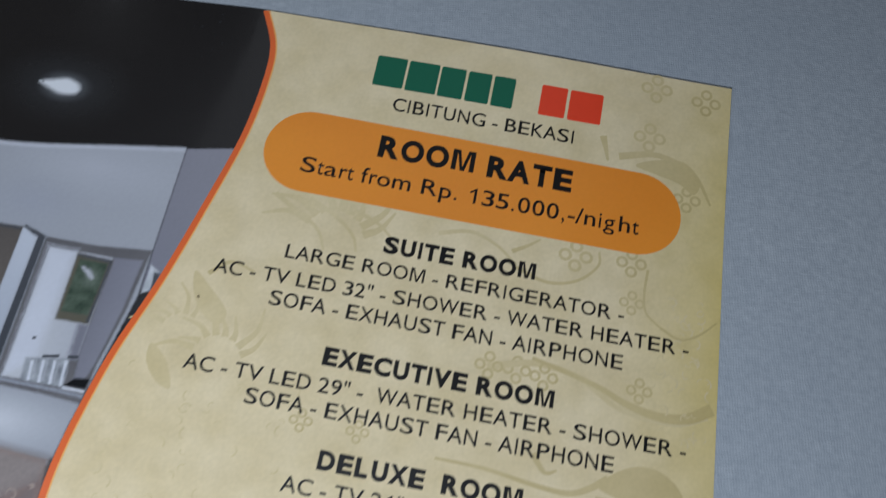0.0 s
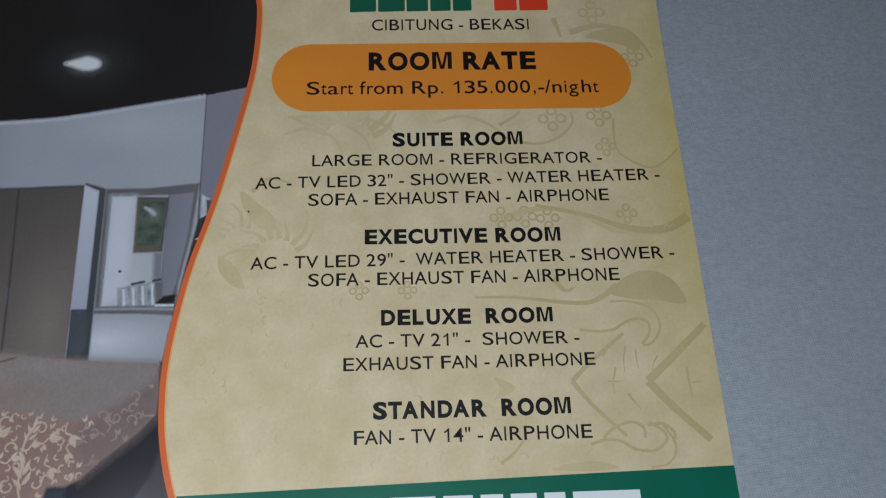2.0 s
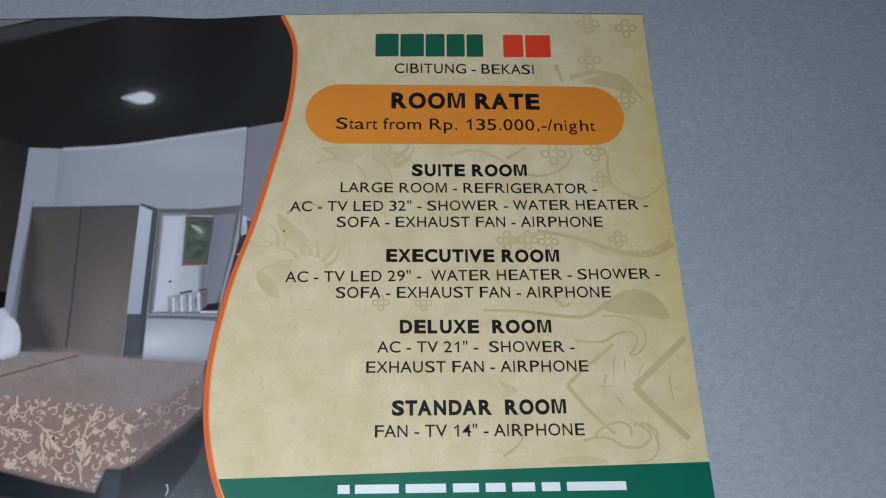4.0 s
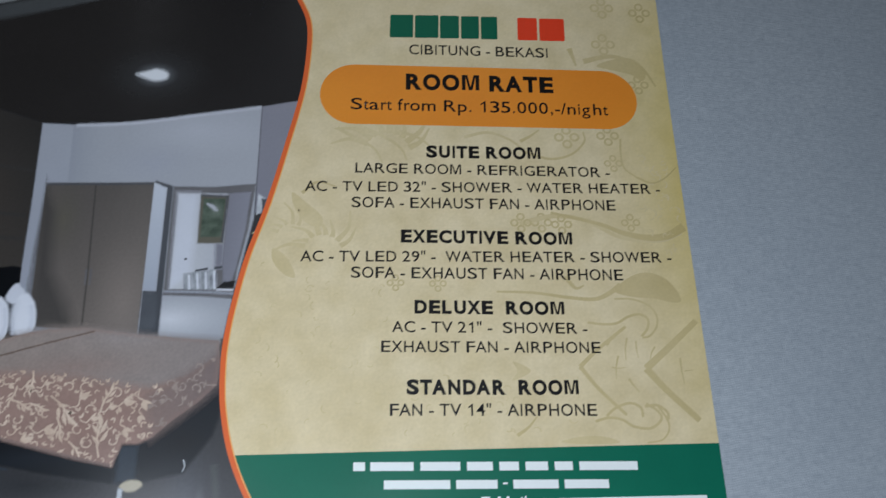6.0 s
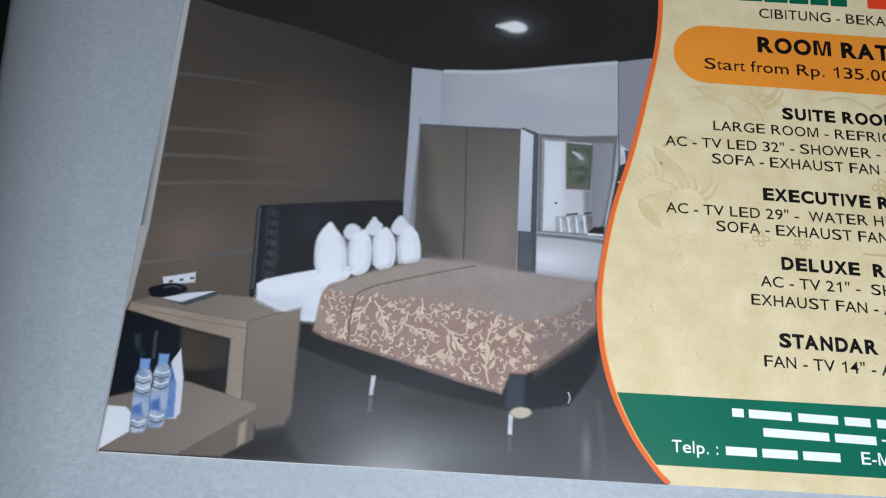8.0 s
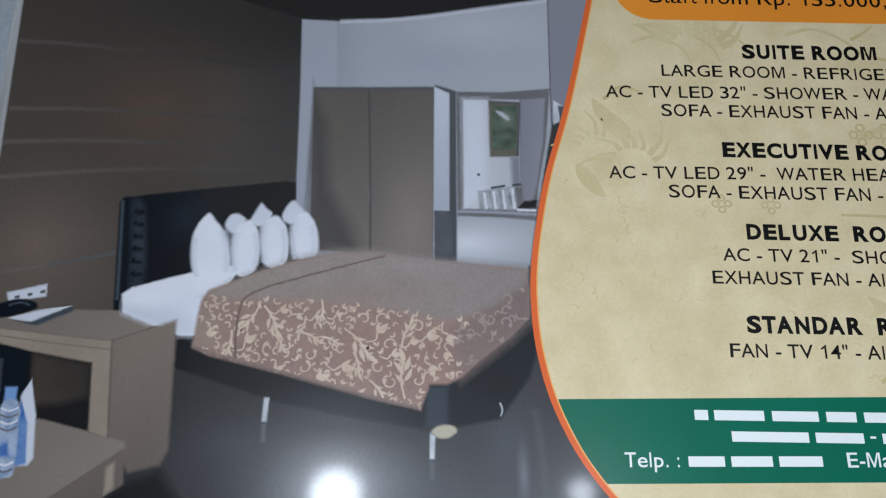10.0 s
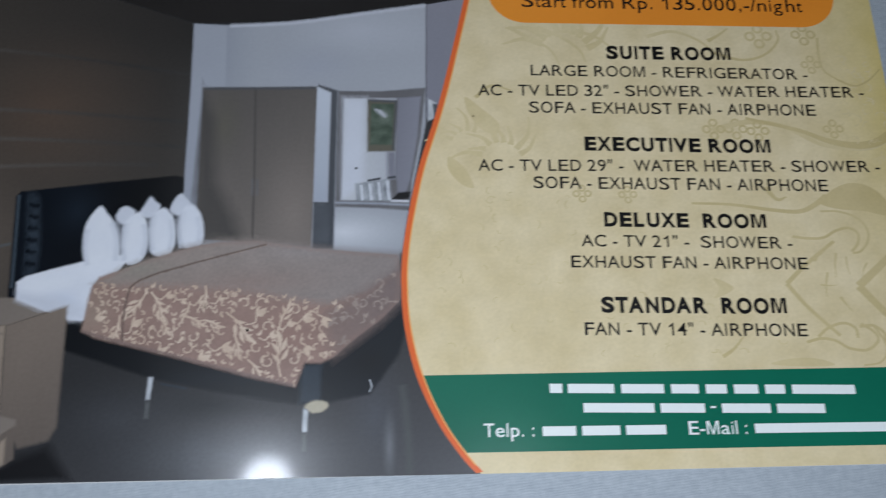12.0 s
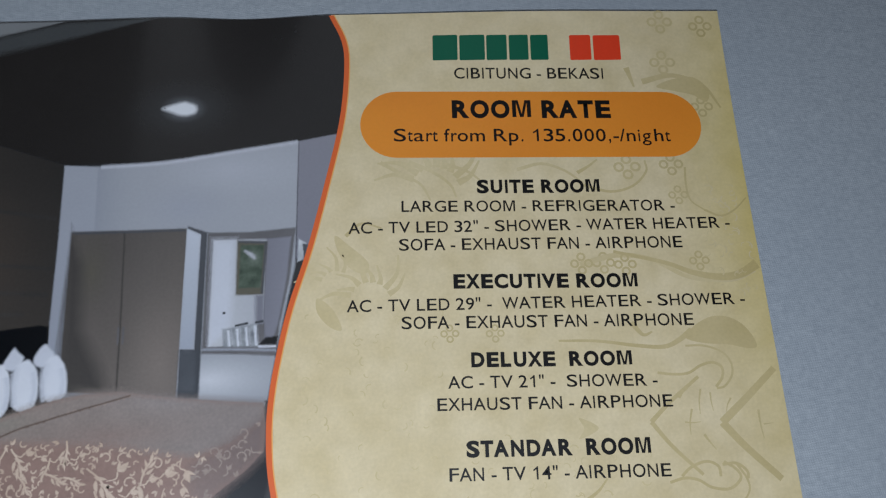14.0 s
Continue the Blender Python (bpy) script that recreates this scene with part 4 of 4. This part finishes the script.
def batik():
    """Faint swooping leaves, scrolls, chevrons, feather fans and bead crosses behind the writing."""
    def r(points, width, taper=None, mat=MOTIF):
        ribbon("printed_scroll", points, width, 2, mat, PANEL, taper=taper)

    def leaf(points, mat=MOTIF):
        shape("printed_leaf", points, 2, mat, PANEL, rounded=True)

    def cross(x, y, d):
        for dx, dy in ((0, d), (d, 0), (0, -d), (-d, 0)):
            bm = bmesh.new()
            ring = [(x + dx + 0.52 * d * math.cos(a), y + dy + 0.52 * d * math.sin(a)) for a in np.linspace(0.4, 6.6832, 11)]
            stroke(bm, ring, 0.3 * d)
            part("printed_bead", settle(bm, 2), MOTIF, PANEL)

    def fan(x, y, start, turn, count, size):
        for k in range(count):
            a = radians(start + turn * k)
            near, far = size * 0.35, size * (0.8 + 0.2 * math.sin(k * 1.9))
            bent = a + 0.32
            r(((x + near * math.cos(a), y + near * math.sin(a)), (x + far * 0.7 * math.cos(a + 0.1), y + far * 0.7 * math.sin(a + 0.1)), (x + far * math.cos(bent), y + far * math.sin(bent))), size * 0.11, 0.25, MOTIF_FAINT)

    for x, y, d in ((142.8, 100.1, 3), (158.3, 98.1, 2.8), (141.8, 83, 3), (123.4, 40.9, 3), (139.4, 41.5, 2.7), (140.3, 29.5, 2.2), (154.1, 64.4, 2.6), (103.2, 5.1, 2.4), (110.8, 5.1, 2.4), (118.2, 4.3, 2.4), (144, 4.8, 2.2), (57.1, -17.7, 1.9), (72, -18.2, 1.9)):
        cross(x, y, d)
    leaf(((135.1, -22.0), (138.8, -18.0), (144.3, -15.3), (149.5, -15.2), (154.3, -17.6), (157.6, -21.9), (158.6, -25.8), (155.8, -26.5), (148.9, -24.9), (140.9, -24.1)))
    leaf(((138.3, 73.0), (144.5, 75.9), (152.6, 76.6), (157.7, 71.3), (156.2, 66.4), (151.4, 69.3), (144.9, 71.0)))
    leaf(((96.8, -46.9), (102.8, -50.4), (96.2, -53.6), (98.1, -50.4)), MOTIF_FAINT)
    r(((163.8, 3.0), (157.3, -0.5), (149.8, -1.3), (140.7, 0.7), (131.8, 4.5), (114.6, 9.1)), 3.4, 0.3)
    r(((137.5, -19.4), (132.9, -22.7), (127.5, -24.8), (118.5, -24.1), (105.7, -22.1), (92.7, -21.5)), 1.9, 0.4)
    r(((134.6, -24.8), (140.7, -25.0), (146.3, -27.2), (148.9, -30.9), (148.6, -35.1), (145.7, -38.6), (142.9, -39.3)), 0.7)
    r(((124.1, -33.4), (129.2, -34.1), (134.2, -33.9), (138.6, -31.6), (142.8, -30.7), (145.6, -32.4), (145.2, -35.8), (142.7, -38.8)), 0.9)
    r(((119.9, -49.2), (126.9, -43.0), (137.3, -35.2)), 1.5, 0.7)
    r(((119.9, -49.2), (125.7, -57.2), (134.2, -66.2)), 1.5, 0.7)
    r(((142.9, -50.3), (152.0, -42.8), (162.9, -33.4)), 2.6, 0.8)
    r(((142.9, -50.3), (149.2, -58.2), (159.0, -68.6)), 2.6, 0.8)
    r(((127.3, -66.4), (130.6, -63.8), (135.7, -62.2), (139.3, -63.8), (139.7, -67.0)), 0.9)
    r(((140.7, -63.4), (145.2, -63.2), (148.2, -65.6), (148.3, -68.0)), 0.9)
    r(((106.9, 34.4), (116.3, 31.5), (124.6, 33.5), (130.0, 38.9), (130.0, 43.3)), 1.1, 0.6)
    r(((105.3, 39.1), (109.3, 41.4), (112.9, 44.1)), 1.4, 0.4)
    r(((144.2, 40.2), (143.6, 33.1), (144.4, 27.3), (148.6, 23.6)), 0.8, 0.6)
    r(((148.6, 23.6), (154.1, 21.1), (159.4, 23.2), (164.3, 27.7)), 0.8, 0.6)
    r(((127.8, 81.0), (128.9, 77.1), (129.9, 73.0)), 2.2, 0.3)
    r(((137.4, -39.2), (136.4, -43.2), (136.1, -47.3)), 0.7, 0.3)
    r(((140.4, -40.5), (140.3, -43.4), (140.6, -46.5)), 0.6, 0.3)
    r(((133.6, -45.6), (132.4, -49.8), (132.1, -53.8)), 0.7, 0.3)
    r(((130.8, -49.7), (133.3, -50.0), (135.9, -49.8)), 0.5, 0.3)
    r(((136.4, -53.8), (137.7, -56.0), (139.6, -58.7)), 0.9, 0.3)
    r(((155.3, -46.7), (155.2, -51.3), (155.6, -55.9)), 0.8, 0.3)
    r(((146.9, -42.6), (145.5, -44.7), (144.7, -47.1)), 0.6, 0.3)
    r(((156.2, -51.4), (157.7, -51.3), (159.5, -51.1)), 0.5, 0.3)
    r(((130.0, -41.9), (131.5, -40.1), (133.3, -39.0)), 0.8, 0.3)
    r(((117.6, -16.2), (121.0, -20.5), (124.2, -19.6)), 1.8, 0.3)
    r(((23.6, 17.7), (28.9, 22.1), (35.7, 20.3)), 1.4, 0.4)
    r(((123.3, -68.1), (128.2, -67.0), (132.5, -67.8), (136.4, -70.2), (142.0, -70.8), (145.9, -67.8), (144.8, -64.9), (141.3, -62.5)), 0.9)
    r(((145.0, -63.0), (147.8, -67.9), (148.0, -71.6), (145.2, -74.8), (140.1, -75.6)), 0.8, 0.6)
    r(((96.6, -72.2), (100.5, -69.6), (103.7, -66.0)), 1.2, 0.4)
    r(((133.1, 75.1), (144.8, 77.5), (155.7, 73.2), (161.2, 63.8)), 2.4, 0.3)
    r(((102.7, 4.7), (115.4, 7.7), (127.7, 5.7), (139.5, -1.0), (153.8, -2.6), (162.7, 0.5)), 2.0, 0.6, MOTIF_FAINT)
    r(((36, 45), (44, 40), (50, 36), (53, 30)), 1.6, 0.4, MOTIF_FAINT)
    r(((46, 45), (54, 41), (60, 36), (62, 31)), 1.6, 0.4, MOTIF_FAINT)
    r(((58, 44), (66, 41), (71, 37)), 1.6, 0.4, MOTIF_FAINT)
    r(((84, 41), (93, 43), (101, 40), (107, 35)), 1.4, 0.5, MOTIF_FAINT)
    leaf(((20, 18), (25, 14), (31, 8), (30, 4), (25, 6), (21, 12)), MOTIF_FAINT)
    leaf(((14, -4), (19, -8), (22, -15), (18, -14), (14, -9)), MOTIF_FAINT)
    leaf(((111.1, -74.6), (118.9, -73.0), (126.3, -73.4), (130.7, -75.4), (120, -75.6)), MOTIF_FAINT)
    fan(54.8, 34.3, 15, 17, 9, 24)
    fan(31.3, -5.7, 20, 20, 8, 19)
    fan(20.1, 0.4, 60, 24, 5, 14)
    rng, pattern = random.Random(11), bmesh.new()
    areas = ((30, -40, 24, 30, 60), (156, 14, 9, 22, 70), (88, -62, 30, 10, 30))
    for cx, cy, w, h, count in areas:
        for k in range(count):
            x, y, a, size = cx + rng.uniform(-w, w), cy + rng.uniform(-h, h), rng.uniform(0, 6.28), rng.uniform(0.7, 1.5)
            line = [(x + size * 1.3 * (1 - 0.1 * q) * math.cos(a + 0.6 * q), y + size * 1.3 * (1 - 0.1 * q) * math.sin(a + 0.6 * q)) for q in range(5)]
            if all(inside(u, v, cream_outline) and 8 < u < 163.5 for u, v in line):
                stroke(pattern, line, 0.4 * size, 0.4)
    tagged(part("printed_fleck_pattern", settle(pattern, 4.0), MOTIF_FAINT, PANEL), kind="stuff")


def panel_print():
    bm = bmesh.new()
    stroke(bm, [(x, y) for x, y in BORDER], 1.8)
    for v in bm.verts:
        v.co.y = min(max(v.co.y, -105.2), 104.9)
    part("border_line", settle(bm, 17), RUST, PANEL, "rust-red wavy border line")
    bm = bmesh.new()
    stroke(bm, [(x + 1.05, y) for x, y in BORDER[:-3]], 0.4)
    part("border_highlight", settle(bm, 18.5), GOLD, PANEL, "thin gold line beside the border")
    band = [p for p in BORDER if -99.4 < p[1] < -76.3]
    shape("address_band", [(edge_right(-76.3), -76.3)] + [(3.3, -76.3)] + band + [(15.7, -99.4), (edge_right(-99.7), -99.7)], 5, GREEN, PANEL, "dark green band across the foot")
    pill = []
    for cx, cy, start in ((139.6, 57.6, -91.4), (42.4, 59.9, 88.6)):
        pill += [(cx + 13.15 * math.cos(radians(start + a)), cy + 13.15 * math.sin(radians(start + a))) for a in range(0, 181, 9)]
    shape("heading_pill", pill, 5, ORANGE, PANEL, "orange rounded heading bar")
    # the house mark, as plain blocks
    for x, w, mat in ((56.3, 9.2, LOGO_GREEN), (66.2, 9.4, LOGO_GREEN), (76.2, 7.6, LOGO_GREEN), (84.6, 7.2, LOGO_GREEN), (92.6, 6.6, LOGO_GREEN), (107.3, 8.0, RED), (116.2, 10.2, RED)):
        y = 85.4 - (x - 56.3) * 0.018
        block = [(x + 0.3, y), (x + w - 0.3, y), (x + w, y + 0.4), (x + w + 0.3, y + 9.8), (x + w, y + 10.3), (x + 0.7, y + 10.3), (x + 0.3, y + 9.8), (x, y + 0.4)]
        shape("mark_block", block, 8, mat, PANEL)
    bold, plain = True, False
    for text, x, y, width, angle, cap, weight in (
        ("CIBITUNG - BEKASI", 63.8, 77.8, 55.1, -1.3, 4.4, plain), ("ROOM RATE", 62.2, 61.9, 57.8, -1.4, 7.2, bold),
        ("Start from Rp. 135.000,-/night", 41.0, 53.2, 99.7, -1.5, 5.0, plain), ("SUITE ROOM", 69.3, 32.2, 43.3, -1.3, 5.2, bold),
        ("LARGE ROOM - REFRIGERATOR -", 42.8, 26.0, 95.6, -1.45, 4.15, plain), ("AC - TV LED 32\" - SHOWER - WATER HEATER -", 24.5, 18.5, 132.3, -0.85, 4.15, plain),
        ("SOFA - EXHAUST FAN - AIRPHONE", 41.5, 11.8, 97.5, -1.2, 4.25, plain), ("EXECUTIVE ROOM", 59.2, -2.3, 62.3, -1.6, 5.1, bold),
        ("AC - TV LED 29\" -  WATER HEATER - SHOWER -", 23.6, -9.2, 133.7, -0.86, 4.1, plain), ("SOFA - EXHAUST FAN - AIRPHONE", 41.4, -15.6, 97.3, -1.35, 4.2, plain),
        ("DELUXE  ROOM", 63.5, -29.2, 52.7, -1.55, 5.0, bold), ("AC - TV 21\" -  SHOWER -", 55.6, -35.8, 68.1, -1.5, 4.0, plain),
        ("EXHAUST FAN - AIRPHONE", 51.8, -42.8, 75.9, -1.36, 4.0, plain), ("STANDAR  ROOM", 60.2, -57.7, 58.4, -1.35, 5.2, bold),
        ("FAN - TV 14\" - AIRPHONE", 54.5, -64.7, 69.6, -1.3, 4.05, plain)):
        tagged(letters("writing", text, x, y, width, angle, cap, 8, BLACK, FLYER, weight), "black printed line of " + ("bold " if weight else "plain ") + "writing")
    tagged(letters("writing", "Telp. :", 22.1, -95.0, 15.0, -0.4, 4.0, 8, WHITE_INK, FLYER), "white printed writing")
    tagged(letters("writing", "E-Mail :", 83.4, -95.5, 17.6, -0.4, 4.0, 8, WHITE_INK, FLYER), "white printed writing")
    # the address, number and mail name, as plain bars
    for y, slope, words in ((-82.3, -0.022, ((42.5, 3.8), (48.0, 14.0), (64.2, 13.0), (79.4, 8.4), (90.0, 6.4), (98.6, 7.4), (108.2, 6.0), (116.4, 19.4))),
                            (-88.3, -0.022, ((52.3, 21.4), (75.6, 13.4), (90.8, 1.6), (94.2, 14.8), (111.0, 14.6))),
                            (-95.0, -0.0066, ((39.6, 10.0), (51.4, 11.4), (64.6, 12.0), (103.4, 54.2)))):
        for x, w in words:
            base = y + slope * (x - words[0][0])
            h = 2.8 if w > 2 else 0.6
            lift_ = 0.0 if w > 2 else 1.4
            shape("text_bar", [(x, base + lift_), (x + w, base + lift_ + slope * w), (x + w, base + lift_ + h + slope * w), (x, base + lift_ + h)], 8, WHITE_INK, PANEL)


batik()
panel_print()
